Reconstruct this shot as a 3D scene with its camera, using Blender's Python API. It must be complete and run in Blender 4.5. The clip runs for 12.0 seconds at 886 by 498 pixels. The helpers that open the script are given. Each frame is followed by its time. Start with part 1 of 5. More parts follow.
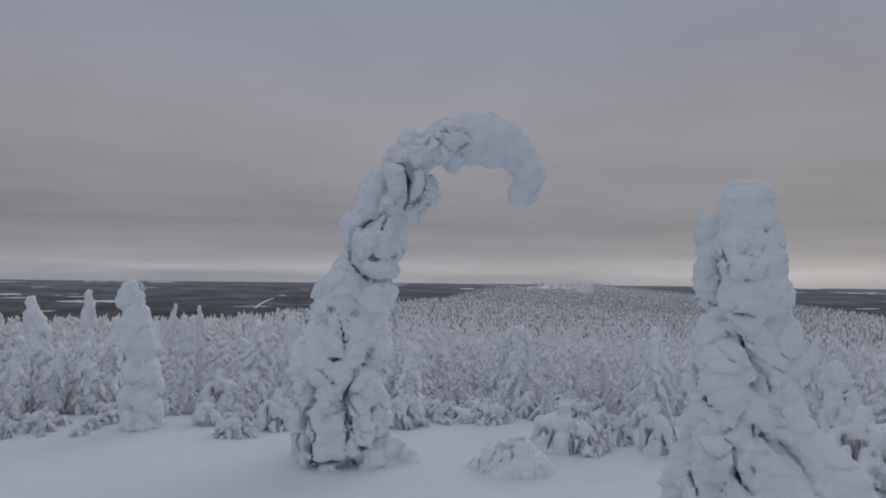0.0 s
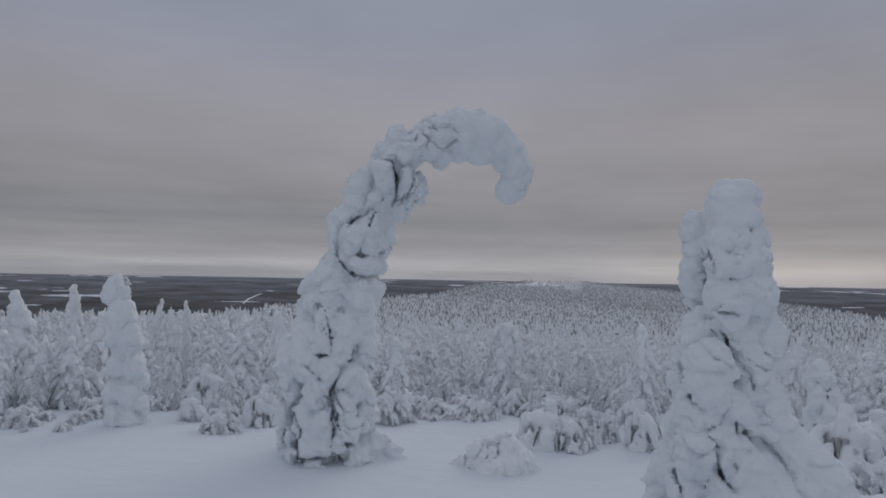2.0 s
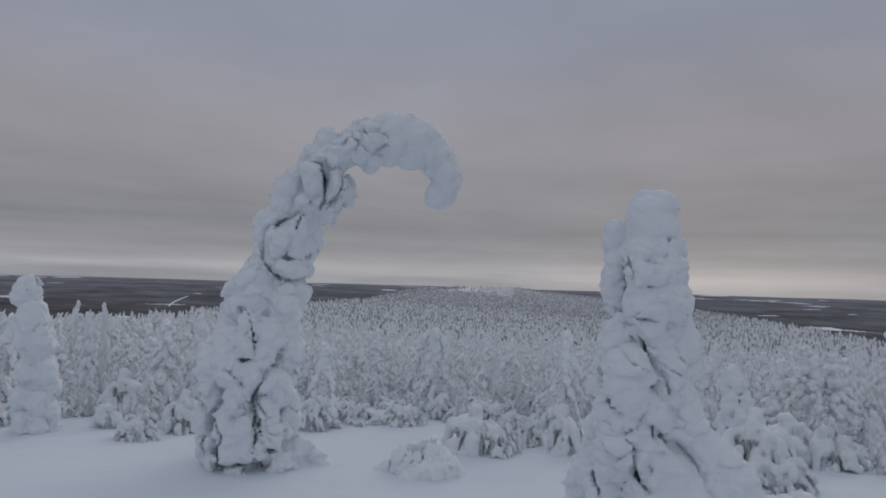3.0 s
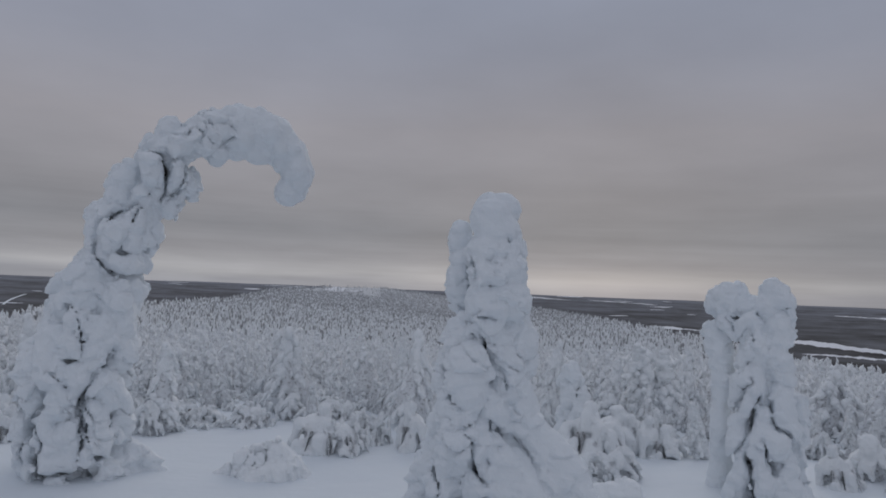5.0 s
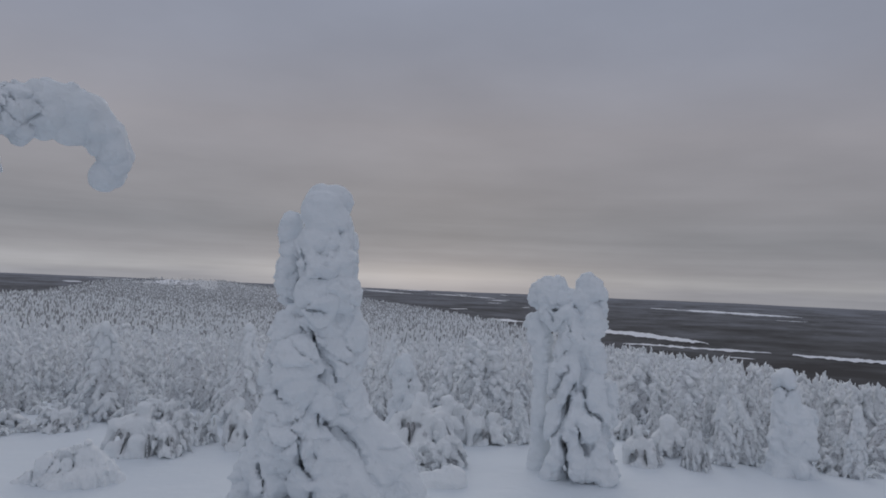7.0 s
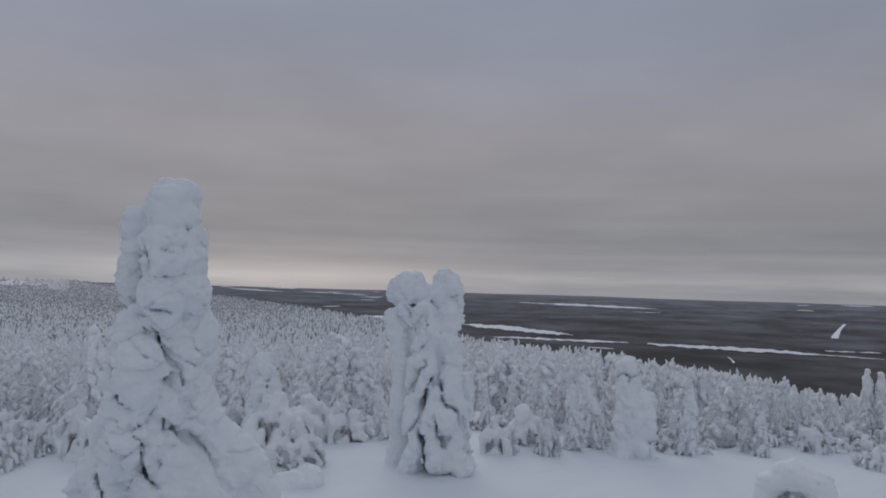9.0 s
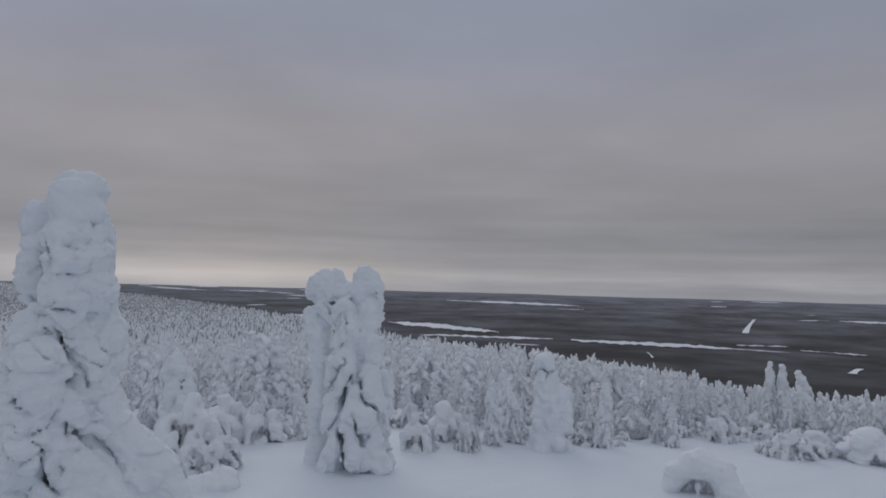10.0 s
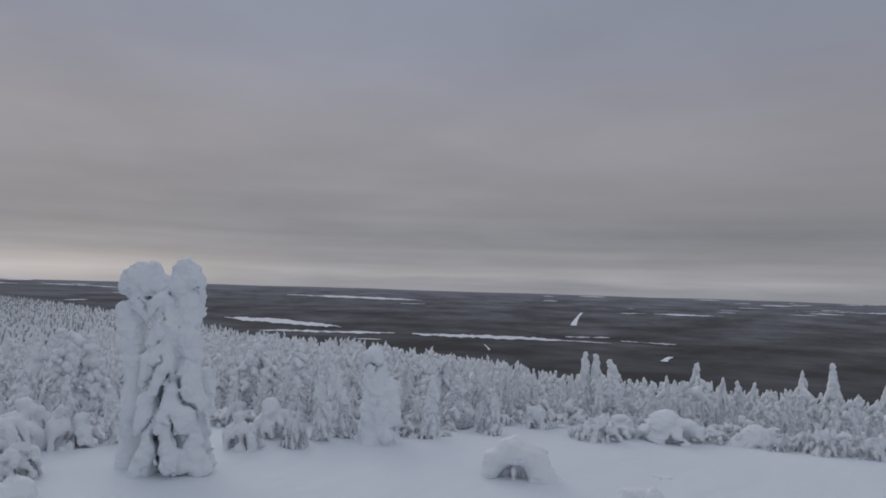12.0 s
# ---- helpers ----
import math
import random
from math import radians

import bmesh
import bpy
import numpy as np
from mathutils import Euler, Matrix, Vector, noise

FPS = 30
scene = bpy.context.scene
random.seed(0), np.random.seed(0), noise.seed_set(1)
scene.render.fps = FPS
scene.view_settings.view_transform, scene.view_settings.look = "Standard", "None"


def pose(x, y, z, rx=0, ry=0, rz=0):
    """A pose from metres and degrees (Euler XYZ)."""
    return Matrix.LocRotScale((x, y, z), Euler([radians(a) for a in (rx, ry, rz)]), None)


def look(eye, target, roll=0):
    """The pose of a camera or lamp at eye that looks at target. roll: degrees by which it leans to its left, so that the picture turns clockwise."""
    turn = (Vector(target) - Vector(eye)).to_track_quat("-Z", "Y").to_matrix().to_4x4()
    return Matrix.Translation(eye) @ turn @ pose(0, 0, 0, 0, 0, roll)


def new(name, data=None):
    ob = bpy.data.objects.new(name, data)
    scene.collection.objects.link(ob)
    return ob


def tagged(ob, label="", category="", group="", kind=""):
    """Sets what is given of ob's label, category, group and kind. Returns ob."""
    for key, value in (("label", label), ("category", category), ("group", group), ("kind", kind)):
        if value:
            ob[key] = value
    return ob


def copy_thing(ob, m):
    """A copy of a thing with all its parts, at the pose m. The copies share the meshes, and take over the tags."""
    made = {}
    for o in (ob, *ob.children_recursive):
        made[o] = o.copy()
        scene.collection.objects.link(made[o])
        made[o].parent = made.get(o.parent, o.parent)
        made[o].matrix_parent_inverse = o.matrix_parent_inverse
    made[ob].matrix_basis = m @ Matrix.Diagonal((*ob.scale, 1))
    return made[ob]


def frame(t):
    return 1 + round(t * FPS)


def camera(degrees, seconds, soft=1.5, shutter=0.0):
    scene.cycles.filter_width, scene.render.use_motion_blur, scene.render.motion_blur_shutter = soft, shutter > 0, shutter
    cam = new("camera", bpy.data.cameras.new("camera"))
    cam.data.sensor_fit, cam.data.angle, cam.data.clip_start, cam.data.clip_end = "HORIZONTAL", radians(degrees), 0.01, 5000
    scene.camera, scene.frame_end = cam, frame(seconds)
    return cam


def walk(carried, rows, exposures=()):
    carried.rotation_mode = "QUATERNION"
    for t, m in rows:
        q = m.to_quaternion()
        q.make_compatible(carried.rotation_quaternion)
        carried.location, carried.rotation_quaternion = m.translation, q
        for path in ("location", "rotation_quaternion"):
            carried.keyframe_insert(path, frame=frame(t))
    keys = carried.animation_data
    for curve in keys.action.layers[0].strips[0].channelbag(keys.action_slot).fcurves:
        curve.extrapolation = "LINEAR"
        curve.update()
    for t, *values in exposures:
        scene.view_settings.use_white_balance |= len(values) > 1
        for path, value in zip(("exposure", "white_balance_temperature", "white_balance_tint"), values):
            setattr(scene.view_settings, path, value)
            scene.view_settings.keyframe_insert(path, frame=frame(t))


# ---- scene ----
cam = camera(63.1, 12.0, soft=1.8)
METRES, EYE, TILT, LEAN, TURN = 0.71, 1.75, 2.4, -0.6, 0.0
ROWS = [
    (0.0, 0.0, 0.0, 0.0, 0.0, 0.0, -0.0),
    (0.5, 0.0038, 0.0036, -0.0011, -0.07, -0.08, -0.02),
    (1.0, -0.0016, 0.0054, 0.0004, -0.12, -0.23, -0.16),
    (1.5, -0.0005, 0.0072, 0.0022, -0.25, -0.27, -0.3),
    (2.0, 0.0229, 0.0011, 0.0051, -0.86, -0.28, -0.41),
    (2.5, 0.0563, -0.0041, 0.0057, -3.44, -0.02, -0.87),
    (4.5, 0.2594, -0.0445, -0.0046, -13.64, 0.52, -2.23),
    (5.0, 0.3263, -0.0684, -0.004, -16.64, 0.51, -2.32),
    (5.5, 0.3862, -0.0841, -0.0081, -19.56, 0.56, -2.42),
    (6.0, 0.4239, -0.0988, -0.0062, -22.97, 0.54, -2.62),
    (6.5, 0.4329, -0.1054, -0.0068, -26.06, 0.57, -2.92),
    (7.0, 0.4609, -0.1201, -0.0053, -29.01, 0.58, -3.07),
    (9.0, 0.6242, -0.243, -0.0025, -39.06, 0.82, -2.74),
    (9.5, 0.6649, -0.2775, -0.0004, -41.76, 0.87, -2.74),
    (10.0, 0.6992, -0.3127, -0.0032, -44.8, 0.93, -2.82),
    (10.5, 0.7256, -0.349, 0.0014, -47.84, 1.02, -3.02),
    (11.0, 0.7538, -0.3893, 0.0024, -51.08, 1.09, -3.19),
    (11.5, 0.7774, -0.427, 0.0084, -54.0, 1.1, -3.31),
    (12.0, 0.8, -0.4783, 0.0116, -57.22, 1.17, -3.44),
]
walk(cam, [(t, pose(0, 0, EYE, TILT, LEAN, TURN) @ pose(METRES * x, METRES * y, METRES * z, 90 + pitch, roll, yaw)) for t, x, y, z, yaw, pitch, roll in ROWS],
     exposures=[(0.0, 0.0), (6.0, 0.02), (12.0, 0.08)])

# ---- sky and light ----
SUN_AZ, SUN_EL = 29.0, 9.0


def nodes_of(tree, *specs):
    return [tree.nodes.new(s) for s in specs]


def make_world():
    world = bpy.data.worlds.new("winter_sky")
    scene.world = world
    world.use_nodes = True
    nt = world.node_tree
    nt.nodes.clear()
    link = nt.links.new

    def math_node(op, a, b=None, clamp=False):
        n = nt.nodes.new("ShaderNodeMath")
        n.operation, n.use_clamp = op, clamp
        for i, v in enumerate((a, b)):
            if v is None:
                continue
            if isinstance(v, (int, float)):
                n.inputs[i].default_value = v
            else:
                link(v, n.inputs[i])
        return n.outputs[0]

    def mix(fac, a, b):
        n = nt.nodes.new("ShaderNodeMix")
        n.data_type = "RGBA"
        for sock, v in ((n.inputs[0], fac), (n.inputs[6], a), (n.inputs[7], b)):
            if isinstance(v, (int, float)):
                sock.default_value = v
            elif isinstance(v, tuple):
                sock.default_value = (*v, 1)
            else:
                link(v, sock)
        return n.outputs[2]

    coord = nt.nodes.new("ShaderNodeTexCoord")
    sep = nt.nodes.new("ShaderNodeSeparateXYZ")
    link(coord.outputs["Generated"], sep.inputs[0])
    z = sep.outputs[2]

    # a flat cloud sheet seen from below: towards the horizon its texture draws together into streaks
    lift = math_node("ADD", math_node("MAXIMUM", z, 0.0), 0.11)
    flat = nt.nodes.new("ShaderNodeVectorMath")
    flat.operation = "SCALE"
    link(coord.outputs["Generated"], flat.inputs[0])
    link(math_node("DIVIDE", 1.0, lift), flat.inputs["Scale"])

    def cloud(scale, detail, rough, seed):
        n = nt.nodes.new("ShaderNodeTexNoise")
        n.noise_dimensions = "4D"
        n.inputs["Scale"].default_value, n.inputs["Detail"].default_value = scale, detail
        n.inputs["Roughness"].default_value, n.inputs["W"].default_value = rough, seed
        link(flat.outputs[0], n.inputs["Vector"])
        return n.outputs["Fac"]

    broad, fine = cloud(0.42, 3.0, 0.5, 3.0), cloud(1.3, 5.0, 0.55, 8.0)
    # the height at which the layers lie wavers a little
    wav = math_node("MULTIPLY_ADD", math_node("SUBTRACT", broad, 0.5), 0.05)
    nt.nodes[-1].inputs[2].default_value = 0.0
    lifted = math_node("ADD", z, wav)
    ramp = nt.nodes.new("ShaderNodeValToRGB")
    link(math_node("MULTIPLY", lifted, 2.0, True), ramp.inputs[0])
    stops = SKY_STOPS
    while len(ramp.color_ramp.elements) < len(stops):
        ramp.color_ramp.elements.new(0.5)
    for el, (p, c) in zip(ramp.color_ramp.elements, stops):
        el.position, el.color = p, (*c, 1)
    # mottling of the sheet
    mott = math_node("MULTIPLY_ADD", math_node("SUBTRACT", fine, 0.5), 0.30)
    nt.nodes[-1].inputs[2].default_value = 1.0
    mott2 = math_node("MULTIPLY_ADD", math_node("SUBTRACT", broad, 0.5), 0.45)
    nt.nodes[-1].inputs[2].default_value = 1.0
    thin_map = nt.nodes.new("ShaderNodeMapping")
    thin_map.inputs["Scale"].default_value = (1.6, 1.6, 60.0)
    link(coord.outputs["Generated"], thin_map.inputs[0])
    streak = nt.nodes.new("ShaderNodeTexNoise")
    streak.inputs["Scale"].default_value, streak.inputs["Detail"].default_value = 1.3, 5.0
    link(thin_map.outputs[0], streak.inputs["Vector"])
    lowness = math_node("SUBTRACT", 1.0, math_node("MULTIPLY", z, 6.0), True)
    veil = math_node("MULTIPLY_ADD", math_node("MULTIPLY", math_node("SUBTRACT", streak.outputs["Fac"], 0.5), lowness), 0.42)
    nt.nodes[-1].inputs[2].default_value = 1.0
    # the sheet is a little thinner to the north and south than to the east
    thinner = nt.nodes.new("ShaderNodeVectorMath")
    thinner.operation = "DOT_PRODUCT"
    link(coord.outputs["Generated"], thinner.inputs[0])
    thinner.inputs[1].default_value = (math.sin(radians(6)), math.cos(radians(6)), 0)
    north = math_node("MULTIPLY_ADD", math_node("MULTIPLY", thinner.outputs["Value"], thinner.outputs["Value"]), 0.13)
    nt.nodes[-1].inputs[2].default_value = 0.91
    gain = math_node("MULTIPLY", math_node("MULTIPLY", math_node("MULTIPLY", mott, mott2), veil), north)
    scaled = nt.nodes.new("ShaderNodeVectorMath")
    scaled.operation = "SCALE"
    link(ramp.outputs[0], scaled.inputs[0])
    link(gain, scaled.inputs["Scale"])
    # the low sun behind the clouds warms the gap under the sheet
    dot = nt.nodes.new("ShaderNodeVectorMath")
    dot.operation = "DOT_PRODUCT"
    link(coord.outputs["Generated"], dot.inputs[0])
    a = radians(SUN_AZ)
    dot.inputs[1].default_value = (math.sin(a), math.cos(a), 0)
    near_sun = math_node("POWER", math_node("MAXIMUM", dot.outputs["Value"], 0.0), 55.0)
    low = math_node("SUBTRACT", 1.0, math_node("MULTIPLY", math_node("ABSOLUTE", math_node("SUBTRACT", z, 0.012)), 40.0), True)
    glow = math_node("MULTIPLY", math_node("MULTIPLY", near_sun, low), 0.35)
    lit = mix(glow, scaled.outputs[0], (0.64, 0.61, 0.60))
    sky = nt.nodes.new("ShaderNodeTexSky")
    sky.sky_type, sky.sun_disc = "NISHITA", False
    sky.sun_elevation, sky.sun_rotation = radians(SUN_EL), radians(SUN_AZ)
    dim = nt.nodes.new("ShaderNodeVectorMath")
    dim.operation = "SCALE"
    dim.inputs["Scale"].default_value = 0.02
    link(sky.outputs[0], dim.inputs[0])
    col = mix(0.97, dim.outputs[0], lit)
    bg, out = nodes_of(nt, "ShaderNodeBackground", "ShaderNodeOutputWorld")
    link(col, bg.inputs[0])
    bg.inputs[1].default_value = SKY_STRENGTH
    link(bg.outputs[0], out.inputs[0])


SKY_STRENGTH = 1.0
# sine of elevation times two, and the colour of the cloud sheet there
SKY_STOPS = [
    (0.000, (0.300, 0.305, 0.335)),
    (0.030, (0.367, 0.368, 0.387)),
    (0.070, (0.285, 0.285, 0.307)),
    (0.150, (0.228, 0.232, 0.254)),
    (0.240, (0.257, 0.255, 0.277)),
    (0.420, (0.296, 0.290, 0.320)),
    (0.620, (0.265, 0.280, 0.340)),
    (0.850, (0.255, 0.285, 0.365)),
    (1.000, (0.425, 0.452, 0.535)),
]
make_world()
sun = bpy.data.lights.new("low_sun", "SUN")
sun.energy, sun.angle, sun.color = 0.5, radians(40), (1.0, 0.93, 0.86)
sun_ob = new("low_sun", sun)
a = radians(SUN_AZ)
sun_ob.matrix_world = look((math.sin(a) * 50, math.cos(a) * 50, 50 * math.tan(radians(SUN_EL + 12))), (0, 0, 0))


# ---- materials ----
def material(name, build):
    m = bpy.data.materials.new(name)
    m.use_nodes = True
    nt = m.node_tree
    bsdf = nt.nodes["Principled BSDF"]
    build(nt, bsdf)
    return m


def noise_node(nt, scale, detail=4.0, rough=0.55, coord="Object", stretch=(1, 1, 1)):
    tc = nt.nodes.new("ShaderNodeTexCoord")
    mp = nt.nodes.new("ShaderNodeMapping")
    mp.inputs["Scale"].default_value = stretch
    n = nt.nodes.new("ShaderNodeTexNoise")
    n.inputs["Scale"].default_value, n.inputs["Detail"].default_value, n.inputs["Roughness"].default_value = scale, detail, rough
    nt.links.new(tc.outputs[coord], mp.inputs[0])
    nt.links.new(mp.outputs[0], n.inputs["Vector"])
    return n.outputs["Fac"]


def ramp_node(nt, fac, stops):
    r = nt.nodes.new("ShaderNodeValToRGB")
    while len(r.color_ramp.elements) < len(stops):
        r.color_ramp.elements.new(0.5)
    for el, (p, c) in zip(r.color_ramp.elements, stops):
        el.position, el.color = p, (*c, 1)
    nt.links.new(fac, r.inputs[0])
    return r.outputs[0]


def bump_node(nt, bsdf, layers):
    last = None
    for fac, strength, dist in layers:
        b = nt.nodes.new("ShaderNodeBump")
        b.inputs["Strength"].default_value, b.inputs["Distance"].default_value = strength, dist
        nt.links.new(fac, b.inputs["Height"])
        if last:
            nt.links.new(last, b.inputs["Normal"])
        last = b.outputs[0]
    nt.links.new(last, bsdf.inputs["Normal"])


def snow_look(lo, hi, grain, relief):
    def build(nt, bsdf):
        patch = noise_node(nt, 1.7, 5)
        nt.links.new(ramp_node(nt, patch, [(0.3, lo), (0.7, hi)]), bsdf.inputs["Base Color"])
        bsdf.inputs["Roughness"].default_value = 0.75
        bsdf.inputs["Specular IOR Level"].default_value = 0.15
        bump_node(nt, bsdf, [(noise_node(nt, 9, 5), relief, 0.05), (noise_node(nt, grain, 3, 0.7), relief * 0.7, 0.012)])
    return build


def dark_look(nt, bsdf):
    n = noise_node(nt, 22, 6, 0.7)
    nt.links.new(ramp_node(nt, n, [(0.35, (0.040, 0.036, 0.035)), (0.52, (0.11, 0.10, 0.095)), (0.70, (0.50, 0.52, 0.55))]), bsdf.inputs["Base Color"])
    bsdf.inputs["Roughness"].default_value = 0.9
    bump_node(nt, bsdf, [(noise_node(nt, 40, 4, 0.7), 0.8, 0.02)])


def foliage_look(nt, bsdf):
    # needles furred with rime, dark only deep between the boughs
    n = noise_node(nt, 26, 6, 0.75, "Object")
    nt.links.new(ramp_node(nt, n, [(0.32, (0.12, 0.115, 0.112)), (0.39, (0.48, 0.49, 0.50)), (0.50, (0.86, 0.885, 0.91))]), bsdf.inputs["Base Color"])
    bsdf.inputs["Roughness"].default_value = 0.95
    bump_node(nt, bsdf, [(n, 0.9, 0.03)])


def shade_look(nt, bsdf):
    # needles inside a dense wood, their shade painted into the colour, rime here and there
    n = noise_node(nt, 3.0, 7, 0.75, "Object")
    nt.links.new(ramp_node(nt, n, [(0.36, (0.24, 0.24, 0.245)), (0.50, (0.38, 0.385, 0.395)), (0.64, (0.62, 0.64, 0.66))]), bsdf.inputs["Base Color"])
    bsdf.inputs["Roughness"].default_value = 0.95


def bark_look(nt, bsdf):
    n = noise_node(nt, 14, 6, 0.7, stretch=(1, 1, 0.2))
    nt.links.new(ramp_node(nt, n, [(0.3, (0.045, 0.035, 0.030)), (0.7, (0.14, 0.11, 0.095))]), bsdf.inputs["Base Color"])
    bsdf.inputs["Roughness"].default_value = 0.95
    bump_node(nt, bsdf, [(noise_node(nt, 30, 4, 0.7, stretch=(1, 1, 0.2)), 0.8, 0.01)])


def ground_look(nt, bsdf):
    patch = noise_node(nt, 0.55, 5)
    nt.links.new(ramp_node(nt, patch, [(0.3, (0.77, 0.82, 0.86)), (0.7, (0.80, 0.845, 0.88))]), bsdf.inputs["Base Color"])
    bsdf.inputs["Roughness"].default_value = 0.7
    bsdf.inputs["Specular IOR Level"].default_value = 0.15
    bump_node(nt, bsdf, [(noise_node(nt, 1.3, 3, 0.5, stretch=(1, 2.2, 1)), 0.35, 0.12), (noise_node(nt, 16, 4, 0.6), 0.2, 0.015)])


def slope_look(nt, bsdf):
    # snow between scrub: broken by dark undergrowth
    patch = noise_node(nt, 0.9, 8, 0.75)
    nt.links.new(ramp_node(nt, patch, [(0.34, (0.26, 0.265, 0.275)), (0.48, (0.52, 0.54, 0.56)), (0.62, (0.78, 0.82, 0.855))]), bsdf.inputs["Base Color"])
    bsdf.inputs["Roughness"].default_value = 0.9


def plain_look(nt, bsdf):
    # wide lowland of dense spruce and snowy openings; distance haze is painted into its colour
    broad = noise_node(nt, 0.0045, 6, 0.6, stretch=(1, 1, 0))
    fine = noise_node(nt, 0.022, 6, 0.65, stretch=(1, 1, 0))
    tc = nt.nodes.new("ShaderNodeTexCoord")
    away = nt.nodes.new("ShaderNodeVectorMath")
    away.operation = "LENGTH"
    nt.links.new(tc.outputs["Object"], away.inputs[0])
    # painted haze: pushes the tones paler and bluer from 1300 m outwards
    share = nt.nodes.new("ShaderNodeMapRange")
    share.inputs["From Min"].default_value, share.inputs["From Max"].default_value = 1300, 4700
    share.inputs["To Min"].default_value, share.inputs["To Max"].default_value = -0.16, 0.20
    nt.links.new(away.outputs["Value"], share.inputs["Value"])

    def hazed(fac, by):
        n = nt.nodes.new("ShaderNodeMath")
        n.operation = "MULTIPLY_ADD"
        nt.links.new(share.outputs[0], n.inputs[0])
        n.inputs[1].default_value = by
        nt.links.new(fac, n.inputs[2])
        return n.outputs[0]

    base = ramp_node(nt, hazed(broad, 1.0), [(0.26, (0.088, 0.085, 0.084)), (0.45, (0.138, 0.138, 0.141)), (0.62, (0.205, 0.210, 0.225)), (0.80, (0.270, 0.282, 0.310))])
    spots = ramp_node(nt, hazed(fine, 0.5), [(0.56, (0, 0, 0)), (0.66, (0.35, 0.35, 0.35)), (0.76, (0.8, 0.8, 0.8))])
    m = nt.nodes.new("ShaderNodeMix")
    m.data_type = "RGBA"
    nt.links.new(spots, m.inputs[0])
    nt.links.new(base, m.inputs[6])
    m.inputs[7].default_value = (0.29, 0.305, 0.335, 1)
    nt.links.new(m.outputs[2], bsdf.inputs["Base Color"])
    bsdf.inputs["Roughness"].default_value = 1.0
    bsdf.inputs["Specular IOR Level"].default_value = 0.0


SNOW = material("packed_snow", snow_look((0.83, 0.875, 0.91), (0.88, 0.915, 0.94), 45, 0.8))
RIME = material("rimed_snow", snow_look((0.89, 0.925, 0.95), (0.935, 0.96, 0.97), 70, 0.7))
DARK = material("rimed_needles", dark_look)
FOLIAGE = material("rime_furred_needles", foliage_look)
SHADE = material("shaded_needles", shade_look)
BARK = material("spruce_bark", bark_look)
GROUND = material("snow_field", ground_look)
SLOPE = material("snowy_scrub", slope_look)
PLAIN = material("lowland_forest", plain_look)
ICE = material("snow_on_ice", snow_look((0.72, 0.75, 0.80), (0.80, 0.82, 0.86), 0.05, 0.0))
WOOD = material("weathered_wood", bark_look)


# ---- small tools ----
def mesh_of(name, verts, faces, mats, index=None, smooth=True):
    """A mesh from arrays: faces is an n x 3 or n x 4 array."""
    me = bpy.data.meshes.new(name)
    v, f = np.asarray(verts, np.float32), np.asarray(faces, np.int32)
    k = f.shape[1]
    me.vertices.add(len(v))
    me.vertices.foreach_set("co", v.ravel())
    me.loops.add(f.size)
    me.loops.foreach_set("vertex_index", f.ravel())
    me.polygons.add(len(f))
    me.polygons.foreach_set("loop_start", np.arange(0, f.size, k, dtype=np.int32))
    me.polygons.foreach_set("loop_total", np.full(len(f), k, np.int32))
    me.polygons.foreach_set("use_smooth", np.full(len(f), smooth))
    for m in mats:
        me.materials.append(m)
    if index is not None:
        me.polygons.foreach_set("material_index", np.asarray(index, np.int32))
    me.update(calc_edges=True)
    me.validate()
    return me


def part(name, me, parent, label=""):
    ob = new(name, me)
    ob.parent = parent
    return tagged(ob, label)


def thing(name, m, label, category, group=""):
    ob = new(name)
    ob.empty_display_size = 0.2
    ob.matrix_basis = m
    return tagged(ob, label, category, group)


def lattice(p, scale, seed):
    """Smooth value noise, -1 to 1, at the points p (n x 3)."""
    q = p / scale
    i = np.floor(q).astype(np.int64)
    f = q - i
    f = f * f * (3 - 2 * f)
    out = np.zeros(len(p))
    for dx in (0, 1):
        for dy in (0, 1):
            for dz in (0, 1):
                h = ((i[:, 0] + dx) * 73856093) ^ ((i[:, 1] + dy) * 19349663) ^ ((i[:, 2] + dz) * 83492791) ^ (seed * 2654435761)
                h = (h ^ (h >> 13)) * 1274126177
                val = ((h ^ (h >> 16)) & 0xFFFF) / 32767.5 - 1
                wx = f[:, 0] if dx else 1 - f[:, 0]
                wy = f[:, 1] if dy else 1 - f[:, 1]
                wz = f[:, 2] if dz else 1 - f[:, 2]
                out += val * wx * wy * wz
    return out


